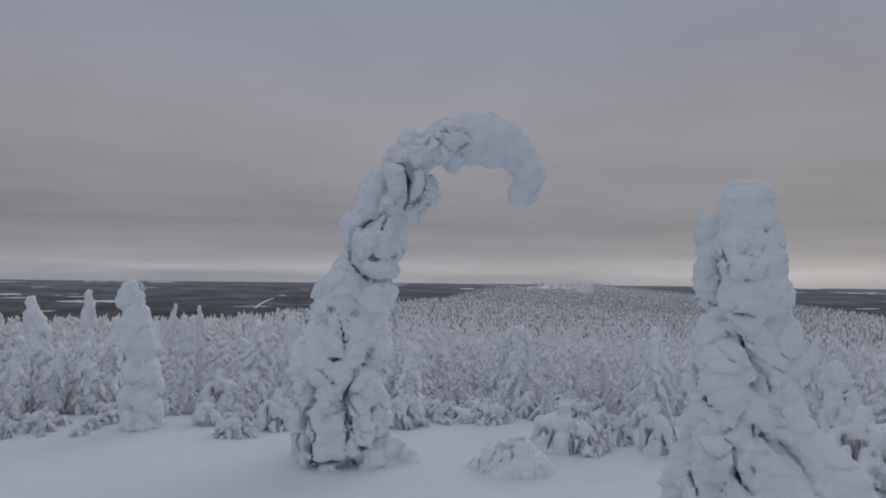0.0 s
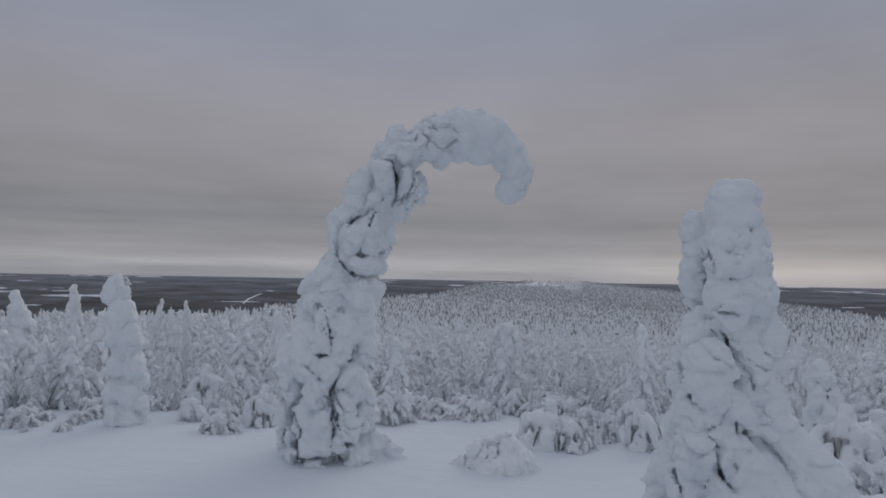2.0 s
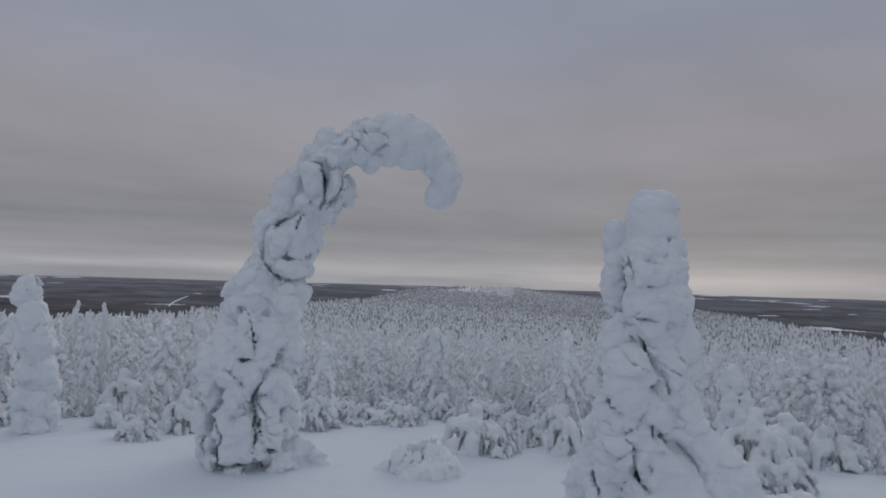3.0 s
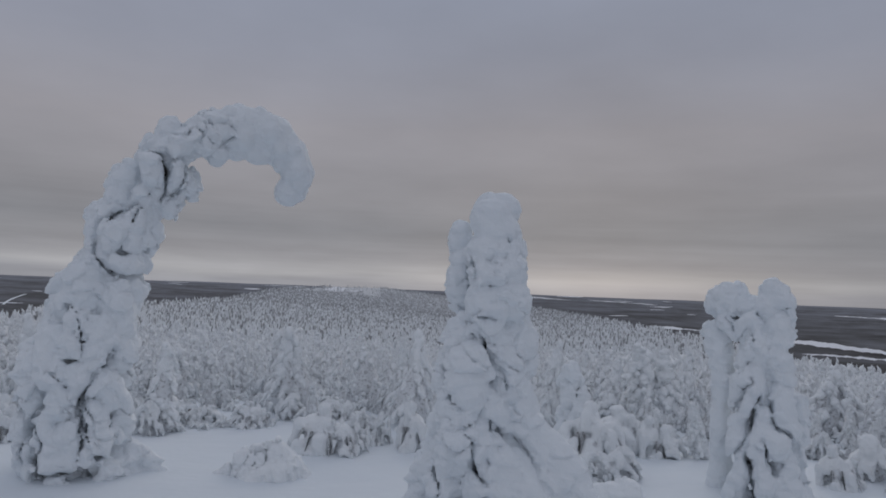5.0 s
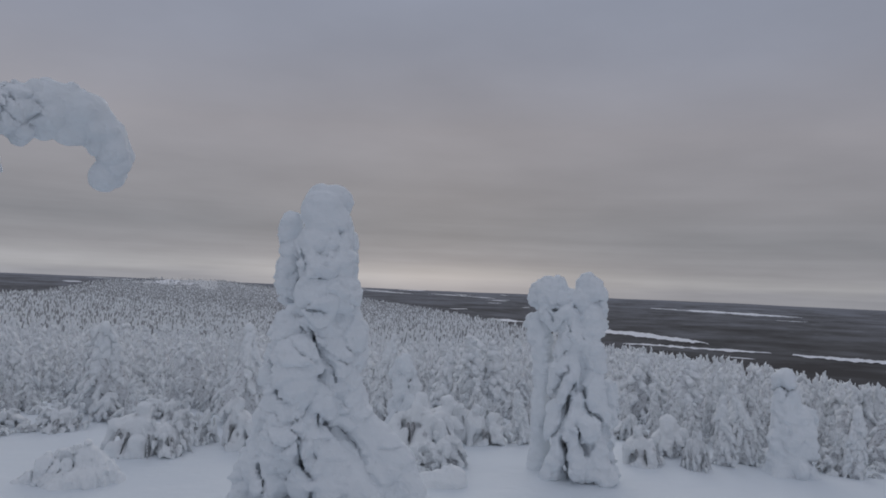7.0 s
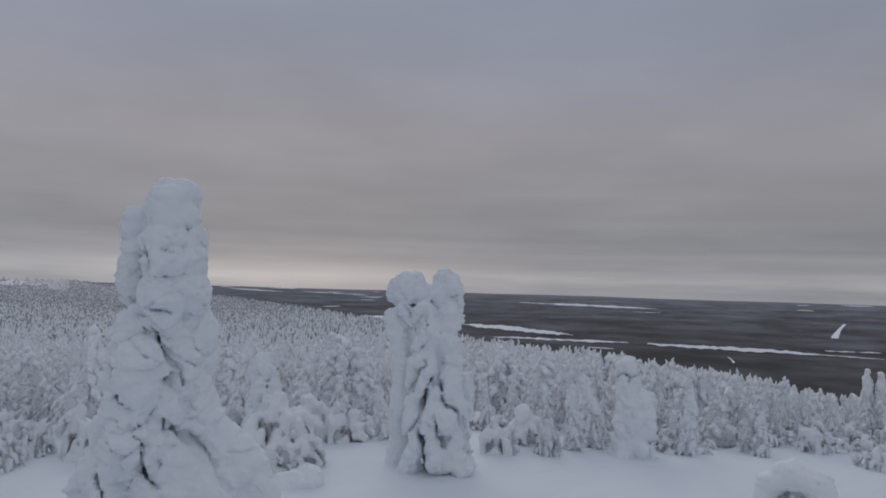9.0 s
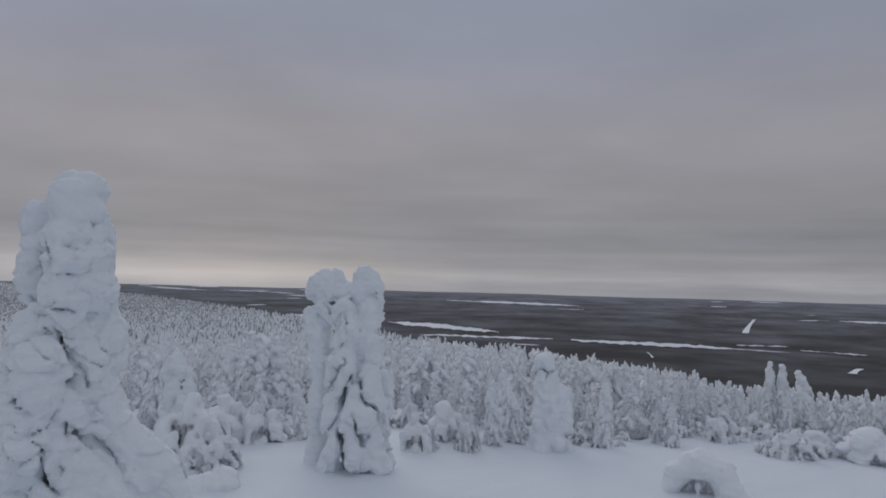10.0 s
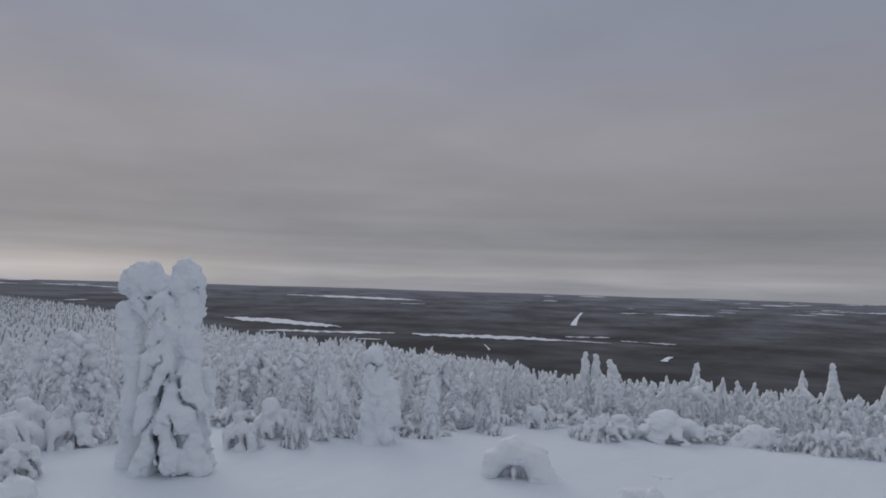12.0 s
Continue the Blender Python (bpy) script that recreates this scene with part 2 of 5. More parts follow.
def field(caps, h, k, pad=0.12):
    """Signed distance to tapered limbs (ax, ay, az, ar, bx, by, bz, br) melted together, on a grid of step h."""
    c = np.array([cap if len(cap) == 9 else (*cap, k) for cap in caps], float)
    lo = np.minimum(c[:, :3] - c[:, 3:4], c[:, 4:7] - c[:, 7:8]).min(0) - pad
    hi = np.maximum(c[:, :3] + c[:, 3:4], c[:, 4:7] + c[:, 7:8]).max(0) + pad
    n = np.ceil((hi - lo) / h).astype(int) + 1
    axes = [lo[i] + h * np.arange(n[i]) for i in range(3)]
    f = np.full(n, 0.5, np.float32)
    for cap in c:
        a, ra, b, rb, k = cap[:3], cap[3], cap[4:7], cap[7], cap[8]
        m = k + pad
        s0 = np.minimum(a - ra, b - rb) - m
        s1 = np.maximum(a + ra, b + rb) + m
        i0 = np.clip(np.floor((s0 - lo) / h).astype(int), 0, n)
        i1 = np.clip(np.ceil((s1 - lo) / h).astype(int) + 1, 0, n)
        sl = tuple(slice(i0[i], i1[i]) for i in range(3))
        x = axes[0][sl[0]][:, None, None] - a[0]
        y = axes[1][sl[1]][None, :, None] - a[1]
        z = axes[2][sl[2]][None, None, :] - a[2]
        d = b - a
        t = np.clip((x * d[0] + y * d[1] + z * d[2]) / max(d @ d, 1e-9), 0, 1)
        g = np.sqrt((x - t * d[0]) ** 2 + (y - t * d[1]) ** 2 + (z - t * d[2]) ** 2) - (ra + (rb - ra) * t)
        o = f[sl]
        w = np.clip(0.5 + 0.5 * (o - g) / k, 0, 1)
        f[sl] = o + (g - o) * w - k * w * (1 - w)
    return f, lo, axes


def skin(f, lo, h):
    """Closed surface where the field f is zero: vertices and quads."""
    n = np.array(f.shape)
    s = f < 0
    cells = n - 1
    cnt = np.zeros(cells, np.float32)
    acc = np.zeros((3, *cells), np.float32)
    corner = lambda o: tuple(slice(o[i], o[i] + cells[i]) for i in range(3))
    for ax in range(3):
        others = [i for i in range(3) if i != ax]
        for p in (0, 1):
            for q in (0, 1):
                o = [0, 0, 0]
                o[others[0]], o[others[1]] = p, q
                e = list(o)
                e[ax] = 1
                fa, fb = f[corner(o)], f[corner(e)]
                cross = (fa < 0) != (fb < 0)
                t = np.where(cross, fa / np.where(cross, fa - fb, 1), 0)
                cnt += cross
                acc[ax] += t
                acc[others[0]] += cross * p
                acc[others[1]] += cross * q
    live = cnt > 0
    ids = np.full(cells, -1, np.int64)
    ids[live] = np.arange(live.sum())
    where = np.argwhere(live)
    verts = lo + h * (where + (acc[:, live] / cnt[live]).T)
    faces = []
    for ax in range(3):
        b, c = [(1, 2), (2, 0), (0, 1)][ax]
        e0 = [slice(None)] * 3
        e1 = [slice(None)] * 3
        e0[ax], e1[ax] = slice(0, n[ax] - 1), slice(1, n[ax])
        for i in (b, c):
            e0[i] = e1[i] = slice(1, n[i] - 1)
        sa, sb = s[tuple(e0)], s[tuple(e1)]
        for flag, flip in ((sa & ~sb, False), (~sa & sb, True)):
            g = np.argwhere(flag)
            if not len(g):
                continue
            g[:, b] += 1
            g[:, c] += 1
            quad = []
            for db, dc in ((-1, -1), (0, -1), (0, 0), (-1, 0)):
                q = g.copy()
                q[:, b] += db
                q[:, c] += dc
                quad.append(ids[q[:, 0], q[:, 1], q[:, 2]])
            quad = np.stack(quad, 1)
            faces.append(quad[:, ::-1] if flip else quad)
    return verts, np.concatenate(faces)


def sculpt(caps, h, seed, k=0.05, cell=0.0, crack=0.0, pillow=0.0, rough=0.012, where=None, cuts=(), calm=None, squash=(1, 1, 0.55)):
    """Snow lying on limbs: melted lumps, parted by furrows that open into cracks in places."""
    f, lo, axes = field(caps, h, k)
    band = np.argwhere(np.abs(f) < 0.16)
    p = lo + h * band
    v = f[band[:, 0], band[:, 1], band[:, 2]].astype(float)
    ease = np.ones(len(p)) if calm is None else 1 - calm(p)
    v += 0.022 * lattice(p, 0.26, seed) * min(1, rough / 0.012) + ease * rough * lattice(p, 0.07, seed + 1)
    if cell:
        rng = np.random.RandomState(seed)
        near = p[np.abs(v) < h * 1.2]
        order = rng.permutation(len(near))
        squash = np.array(squash)
        seeds = []
        for i in order[:6000]:
            if all(((near[i] - s) * squash) @ ((near[i] - s) * squash) > cell * cell for s in seeds):
                seeds.append(near[i])
        seeds = np.array(seeds)
        size = rng.uniform(-0.25, 0.25, len(seeds)) * cell
        step = rng.uniform(-1, 1, len(seeds)) * pillow * 0.9
        wob = np.stack([lattice(p, 0.24, seed + 5 + i) * 0.09 + lattice(p, 0.08, seed + 15 + i) * 0.03 for i in range(3)], 1)
        # nearest and second nearest mass, searched level by level
        rise = np.argsort(p[:, 2], kind="stable")
        q, level = (p + wob)[rise] * squash, p[rise, 2]
        e1, e2, own = np.full(len(p), 9.0), np.full(len(p), 9.0), np.zeros(len(p), int)
        near_by = 2.2 * cell / squash[2] + 0.12
        for n, s in enumerate(seeds):
            sl = slice(*np.searchsorted(level, (s[2] - near_by, s[2] + near_by)))
            d = np.sqrt((((q[sl] - s * squash)) ** 2).sum(1)) - size[n]
            e2[sl] = np.minimum(e2[sl], np.maximum(e1[sl], d))
            own[sl] = np.where(d < e1[sl], n, own[sl])
            e1[sl] = np.minimum(e1[sl], d)
        d1, d2, mine = np.empty(len(p)), np.empty(len(p)), np.empty(len(p), int)
        d1[rise], d2[rise], mine[rise] = e1, e2, own
        gap = d2 - d1
        soft = np.clip(gap / (0.26 * cell), 0, 1) ** 0.6
        lap = np.clip((seeds[mine, 2] - p[:, 2]) / cell, -1.2, 1.2) * pillow * 0.5
        v -= ease * (soft * (pillow + step[mine] + lap) - pillow * 0.55)
        v -= ease * (0.024 * np.abs(lattice(p * [1, 1, 2.6], 0.14, seed + 41)) + 0.016 * np.abs(lattice(p * [1, 1, 2.2], 0.065, seed + 42)) - 0.016)
        amount = lattice(p, 0.28, seed + 9) * 2.2 - 0.15
        if where is not None:
            amount = amount + where(p)
        amount = np.clip(amount, 0, 1)
        width = 0.008 + 0.024 * amount
        v += crack * amount * np.clip(1 - gap / width, 0, 1)
    # clefts between masses of snow on the open side
    if cuts:
        front = np.where((p[:, 1] < 0.03) & (np.abs(v) < 0.12))[0]
        q = p[front]
        u = q[:, 0] + 0.022 * lattice(q, 0.10, seed + 61) + 0.018 * lattice(q, 0.04, seed + 62)
        w = q[:, 2] + 0.022 * lattice(q, 0.10, seed + 63) + 0.018 * lattice(q, 0.04, seed + 64)
        open_side = np.clip(0.5 - q[:, 1] / 0.06, 0, 1)
        broken = 0.55 * lattice(q, 0.075, seed + 65)
        for wide, deep, line in cuts:
            la = np.array(line)
            lo2, hi2 = la.min(0) - 0.2, la.max(0) + 0.2
            n = np.where((u > lo2[0]) & (u < hi2[0]) & (w > lo2[1]) & (w < hi2[1]))[0]
            d, along = np.full(len(n), 9.0), np.zeros(len(n))
            for i, ((ax, az), (bx, bz)) in enumerate(zip(line, line[1:])):
                ex, ez = bx - ax, bz - az
                t = np.clip(((u[n] - ax) * ex + (w[n] - az) * ez) / max(ex * ex + ez * ez, 1e-9), 0, 1)
                e = np.hypot(u[n] - ax - t * ex, w[n] - az - t * ez)
                along = np.where(e < d, (i + t) / (len(line) - 1), along)
                d = np.minimum(d, e)
            taper = np.clip(0.35 + 0.55 * np.sin(np.pi * along) + broken[n], 0.1, 1.2)
            v[front[n]] += open_side[n] * (0.62 * deep * np.clip(taper * 1.4, 0, 1) * np.clip(1.3 - d / (0.54 * wide * (0.5 + 0.6 * taper)), 0, 1) - 0.022 * np.exp(-((d - wide - 0.045) / 0.045) ** 2))
    f[band[:, 0], band[:, 1], band[:, 2]] = v
    return skin(f, lo, h)


def chain(points):
    """Limbs along a line of (x, y, z, radius)."""
    return [(*p, *q) for p, q in zip(points, points[1:])]


def thin(points, by):
    return [(x, y, z, r * by) for x, y, z, r in points]


def lumps(points, count, seed, lo=0.07, hi=0.14, out=0.92, crease=0.016):
    """Cushions of snow that overlap like shingles round a line of (x, y, z, radius); lo, hi: their size in metres."""
    rng = random.Random(seed)
    made = []
    for n in range(count):
        u = (n + rng.random()) / count * (len(points) - 1)
        i = min(int(u), len(points) - 2)
        t = u - i
        p = [a + (b - a) * t for a, b in zip(points[i], points[i + 1])]
        way = (Vector(points[i + 1][:3]) - Vector(points[i][:3])).normalized()
        side = way.cross(Vector((0, 1, 0))).normalized()
        back = way.cross(side)
        ang, r = n * 2.399 + rng.uniform(-0.5, 0.5), p[3]
        d = side * math.cos(ang) + back * math.sin(ang)
        s = min(rng.uniform(lo, hi), r * 0.75)
        drop = s * rng.uniform(0.7, 1.7)
        a = Vector(p[:3]) + d * (r * out - 0.75 * s)
        made.append((a.x, a.y, a.z + drop * 0.5, s * 0.75, a.x + 0.35 * s * d.x, a.y + 0.35 * s * d.y, a.z - drop * 0.5, s, crease))
    return made


def tube(points, sides=7):
    """A tapered bent stem through (x, y, z, radius): vertices and quads."""
    vs, fs = [], []
    for i, p in enumerate(points):
        a = Vector(points[max(i - 1, 0)][:3])
        b = Vector(points[min(i + 1, len(points) - 1)][:3])
        d = (b - a).normalized()
        u = d.cross(Vector((0.3, 0.9, 0.1))).normalized()
        w = d.cross(u)
        for j in range(sides):
            t = 2 * math.pi * j / sides
            vs.append(Vector(p[:3]) + (u * math.cos(t) + w * math.sin(t)) * p[3])
        if i:
            for j in range(sides):
                k = (j + 1) % sides
                fs.append(((i - 1) * sides + j, (i - 1) * sides + k, i * sides + k, i * sides + j))
    return np.array([tuple(v) for v in vs]), np.array(fs)


def joined(pieces):
    vs, fs, base = [], [], 0
    for v, f in pieces:
        vs.append(v)
        fs.append(f + base)
        base += len(v)
    return np.concatenate(vs), np.concatenate(fs)


# ---- the lie of the land ----
RIM = 10.4
EDGE_AZ = [-180, -95, -55, -40, -30, -20, -13, -10, -6, -3, 0, 1.7, 3, 4.6, 7, 9, 11.5, 14.5, 17, 20, 22.6, 27, 31.5, 36, 42, 47, 51, 55.4, 60, 64, 68, 71, 76, 80, 90, 105, 130, 180]
EDGE_R = [60, 60, 40, 34, 42, 60, 110, 159, 260, 368, 520, 687, 849, 1063, 1355, 1570, 1759, 1800, 1720, 1500, 1142, 689, 356, 200, 115, 81, 63, 48, 38, 31, 25, 22, 18, 15, 14, 16, 40, 60]
EDGE_EL = [0, 0, -2, -3.0, -3.05, -3.0, -2.68, -2.45, -1.92, -1.68, -1.5, -1.13, -0.78, -0.5, -0.3, -0.2, -0.18, -0.5, -0.72, -0.95, -1.18, -1.7, -2.22, -2.75, -3.95, -4.35, -4.4, -5.05, -5.5, -5.8, -6.45, -6.6, -6.45, -6.5, -6.6, -6, -2, 0]


def lie(x, y):
    """The ground's height at x, y (arrays)."""
    x, y = np.asarray(x, float), np.asarray(y, float)
    r = np.hypot(x, y) + 1e-6
    az = np.degrees(np.arctan2(x, y))
    re = np.exp(np.interp(az, EDGE_AZ, np.log(EDGE_R)))
    el = np.interp(az, EDGE_AZ, EDGE_EL)
    lower = np.clip(0.5 + 0.012 * re, 0.6, 3.0) / re
    s = np.clip(np.log(np.maximum(r, RIM) / RIM) / np.log(re / RIM), 0, 1)
    first = -math.atan(EYE / RIM)
    last = np.radians(el) - lower
    z = EYE + np.maximum(r, RIM) * np.tan(first + (last - first) * s ** 0.9)
    ze = EYE + re * np.tan(last)
    z = np.where(r > re, ze - 0.24 * (r - re) * np.clip((r - re) / (0.15 * re + 3), 0, 1), z)
    t = np.clip((r - 1200) / 3700, 0, 1)
    plain = -120 + 92 * t * t * (3 - 2 * t)
    roll = np.sin(x / 310 + 1) * np.cos(y / 270) * 2.5 + np.sin(x / 97) * np.sin(y / 121 + 2) * 1.2
    plain = plain + roll * np.clip(r / 1500, 0, 1)
    z = np.maximum(z, plain)
    near = np.clip((30 - r) / 20, 0, 1)
    drift = 0.05 * np.sin(x * 0.9 + 0.5 * y) + 0.035 * np.sin(1.7 * y - 0.6 * x + 1) + 0.02 * np.sin(2.9 * x + 1.3 * y)
    return z + near * 0.6 * (drift - 0.03)


def height(x, y):
    return float(lie([x], [y])[0])


def make_ground():
    az = np.radians(np.arange(0, 360, 0.75))
    rs = np.concatenate([[0.005], np.geomspace(0.8, 4900, 190)])
    R, A = np.meshgrid(rs, az, indexing="ij")
    X, Y = R * np.sin(A), R * np.cos(A)
    Z = lie(X.ravel(), Y.ravel())
    verts = np.stack([X.ravel(), Y.ravel(), Z], 1)
    na = len(az)
    i, j = np.meshgrid(np.arange(len(rs) - 1), np.arange(na), indexing="ij")
    j2 = (j + 1) % na
    quads = np.stack([i * na + j, i * na + j2, (i + 1) * na + j2, (i + 1) * na + j], -1).reshape(-1, 4)[:, ::-1]
    deg = (np.degrees(az) + 180) % 360 - 180
    re = np.exp(np.interp(deg, EDGE_AZ, np.log(EDGE_R)))
    rm = (rs[:-1] * rs[1:]) ** 0.5
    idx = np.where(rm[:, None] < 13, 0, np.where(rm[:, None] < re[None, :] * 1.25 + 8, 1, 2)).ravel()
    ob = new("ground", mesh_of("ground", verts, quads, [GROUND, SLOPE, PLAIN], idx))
    tagged(ob, "snow-covered fell top falling away to dark lowland forest", "ground", kind="structure")


make_ground()


def edge_at(az):
    return math.exp(float(np.interp(az, EDGE_AZ, np.log(EDGE_R))))


# ---- frozen lakes and clearings on the lowland ----
def range_at(az, el):
    """How far off the ground lies along a bearing and an angle of sight, both in degrees."""
    rs = np.geomspace(150, 4880, 900)
    x, y = rs * math.sin(radians(az)), rs * math.cos(radians(az))
    sight = np.degrees(np.arctan2(lie(x, y) - EYE, rs))
    ok = np.where(sight <= el)[0]
    up = np.where((sight >= el) & (rs < edge_at(az)))[0]
    if len(up):
        return float(rs[up[0]])
    return float(rs[ok[-1]]) if len(ok) else 4880.0


def snow_patch(name, az0, el0, az1, el1, thick, seed, label, category="lake", ragged=0.5):
    """A white sheet that lies on the land from one bearing to another; thick: degrees of sight."""
    n = max(14, int(abs(az1 - az0) * 13))
    t = np.linspace(0, 1, n)
    az = az0 + (az1 - az0) * t
    el = el0 + (el1 - el0) * t
    q = np.stack([t * abs(az1 - az0) * 0.55 + seed, np.full(n, 0.0), np.full(n, seed * 3.1)], 1)
    w = thick * np.clip(np.sin(np.pi * np.clip(t, 0.02, 0.98)) ** 0.5 * (1 + ragged * (1.3 * lattice(q, 1.0, seed) + 0.5 * lattice(q, 0.22, seed + 2) + 0.35 * lattice(q, 0.07, seed + 3))), 0.10, 2)
    mid = el + thick * ragged * (0.35 * lattice(q + 40, 2.0, seed + 1) + 0.22 * lattice(q, 0.15, seed + 4))
    verts = []
    for a, lo_, hi_ in zip(az, mid - w / 2, mid + w / 2):
        r0, r1 = range_at(a, lo_), range_at(a, hi_)
        for r in np.linspace(r0, max(r1, r0 + 4), 5):
            x, y = r * math.sin(radians(a)), r * math.cos(radians(a))
            verts.append((x, y, height(x, y) + 1.2))
    faces = [(i * 5 + k, (i + 1) * 5 + k, (i + 1) * 5 + k + 1, i * 5 + k + 1) for i in range(n - 1) for k in range(4)]
    ob = new(name, mesh_of(name, verts, faces, [ICE]))
    return tagged(ob, label, category, "snowy openings in the lowland", kind="structure")


LAKE = "frozen lake under white snow in dark forest"
for i, (a0, e0, a1, e1, th) in enumerate([
    (-31.8, -1.32, -30.2, -1.33, 0.15), (-28.2, -1.82, -23.6, -1.86, 0.16), (-27.4, -1.30, -26.7, -1.33, 0.07), (-16.6, -2.25, -13.3, -2.25, 0.09), (-29.8, -2.46, -28.1, -2.51, 0.10),
    (22.4, -0.53, 26.8, -0.68, 0.08), (28.0, -0.63, 33.3, -0.80, 0.12), (33.4, -0.90, 34.4, -0.87, 0.10), (29.7, -1.75, 31.2, -1.71, 0.05), (32.5, -2.40, 37.5, -2.62, 0.24),
    (45.2, -0.98, 55.6, -1.14, 0.15), (40.6, -2.84, 49.4, -3.40, 0.36), (43.2, -3.79, 53.6, -3.78, 0.26), (50.4, -4.30, 52.6, -4.32, 0.10), (55.0, -3.84, 65.4, -3.88, 0.34),
    (60.0, -3.86, 70.5, -4.00, 0.15), (67.0, -3.64, 70.4, -3.55, 0.15), (71.2, -3.80, 75.3, -3.87, 0.22), (71.1, -1.66, 73.0, -1.59, 0.09), (73.6, -1.60, 78.7, -1.60, 0.13), (83.2, -1.02, 90.5, -0.92, 0.09),
]):
    snow_patch("frozen_lake", a0, e0, a1, e1, 0.72 * th, i + 1, LAKE, ragged=0.7)
CLEARING = "small snowy clearing in dark lowland forest"
rng = random.Random(4)
for i in range(64):
    a0 = rng.uniform(-34, 92)
    e0 = -0.42 - 1.3 * rng.random() ** 2.2
    snow_patch("clearing", a0, e0, a0 + rng.uniform(0.4, 2.2), e0 + rng.uniform(-0.03, 0.03), rng.uniform(0.025, 0.06), 40 + i, CLEARING, "clearing", 0.6)
BALD = "bare white snow on a distant hilltop"
for i, (a0, e0, a1, e1, th) in enumerate([(5.2, -0.87, 6.8, -0.73, 0.16), (7.2, -0.66, 9.2, -0.53, 0.32), (9.0, -0.72, 10.4, -0.60, 0.15), (8.4, -0.16, 11.6, -0.12, 0.10)]):
    snow_patch("bare_hilltop", a0, e0, a1, e1, th, 80 + i, BALD, "hilltop", 0.5)


def ski_run(az0, el0, az1, el1, width, seed):
    """A narrow white run up a slope, also used for a plume of smoke: from its foot to its head."""
    verts = []
    for k in range(9):
        t = k / 8
        a, e = az0 + (az1 - az0) * t ** 1.5, el0 + (el1 - el0) * t
        r = range_at(a, e)
        for sgn in (-1, 1):
            b = a + sgn * width * (1 - 0.45 * t) * (1 + 0.2 * math.sin(5 * t + seed)) / 2
            x, y = r * math.sin(radians(b)), r * math.cos(radians(b))
            verts.append((x, y, height(x, y) + 1.6))
    faces = [(2 * k, 2 * k + 1, 2 * k + 3, 2 * k + 2) for k in range(8)]
    ob = new("ski_run", mesh_of("ski_run", verts, faces, [SNOW]))
    tagged(ob, "narrow white strip over dark forest, a cleared run or a smoke plume", "ski run", kind="structure")


ski_run(67.6, -2.76, 68.2, -1.74, 0.40, 1)
ski_run(61.1, -4.90, 60.7, -4.50, 0.16, 2)
ski_run(74.4, -5.18, 74.9, -4.80, 0.62, 3)
# a plume of smoke, stood in for by a white strip on the ground
ski_run(-14.5, -2.38, -13.2, -1.62, 0.22, 4)


# ---- the great snow-laden trees ----
def laden_tree(x, y, az, label, caps, spine, seed, cell=0.13, crack=0.16, pillow=0.024, h=0.017, where=None, k=0.06, name="snow_laden_spruce", cuts=(), calm=None, squash=(1, 1, 0.55)):
    """A spruce buried in hard snow: stem, rimed needles inside, and the snow round them. az: the bearing it is seen along."""
    ob = thing(name, pose(x, y, height(x, y), 0, 0, -az), label, "tree", "great snow-laden spruces")
    v, f = sculpt(caps, h, seed, k, cell, crack, pillow, where=where, cuts=cuts, calm=calm, squash=squash)
    part("snow_cover", mesh_of("snow_cover", v, f, [SNOW]), ob, "hard lumpy white snow with dark cracks")
    g, lo, _ = field(caps, 0.045, k)
    band = np.argwhere(np.abs(g) < 0.2)
    p = lo + 0.045 * band
    g[band[:, 0], band[:, 1], band[:, 2]] += 0.075 + 0.02 * lattice(p, 0.1, seed + 30)
    v, f = skin(g, lo, 0.045)
    part("foliage", mesh_of("foliage", v, f, [DARK]), ob, "dark rimed needles and twigs")
    stem = [(p[0], p[1], p[2], max(0.018, 0.07 * (1 - 0.8 * i / len(spine)))) for i, p in enumerate(spine)]
    v, f = tube(stem)
    part("trunk", mesh_of("trunk", v, f, [BARK]), ob, "grey-brown bark")
    return ob


def bulk(spine, rows, crease=0.010):
    """Masses of snow on the open side of a stem: across, height, radius, then the same for the other end if drawn out, and how far set back."""
    made = []
    zs = [p[2] for p in spine]
    for row in rows:
        ends = [row[:3], row[3:6]] if len(row) == 7 else [(row[0], row[1] + 0.25 * row[2], row[2] * 0.93), (row[0], row[1] - 0.25 * row[2], row[2])]
        cap = []
        for u, z, r in ends:
            cx, big = (float(np.interp(z, zs, [p[k] for p in spine])) for k in (0, 3))
            cap += [u, -0.92 * math.sqrt(max(big * big - (u - cx) ** 2, 0.0)) + 0.35 * r + row[-1], z, r]
        made.append((*cap, crease))
    return made


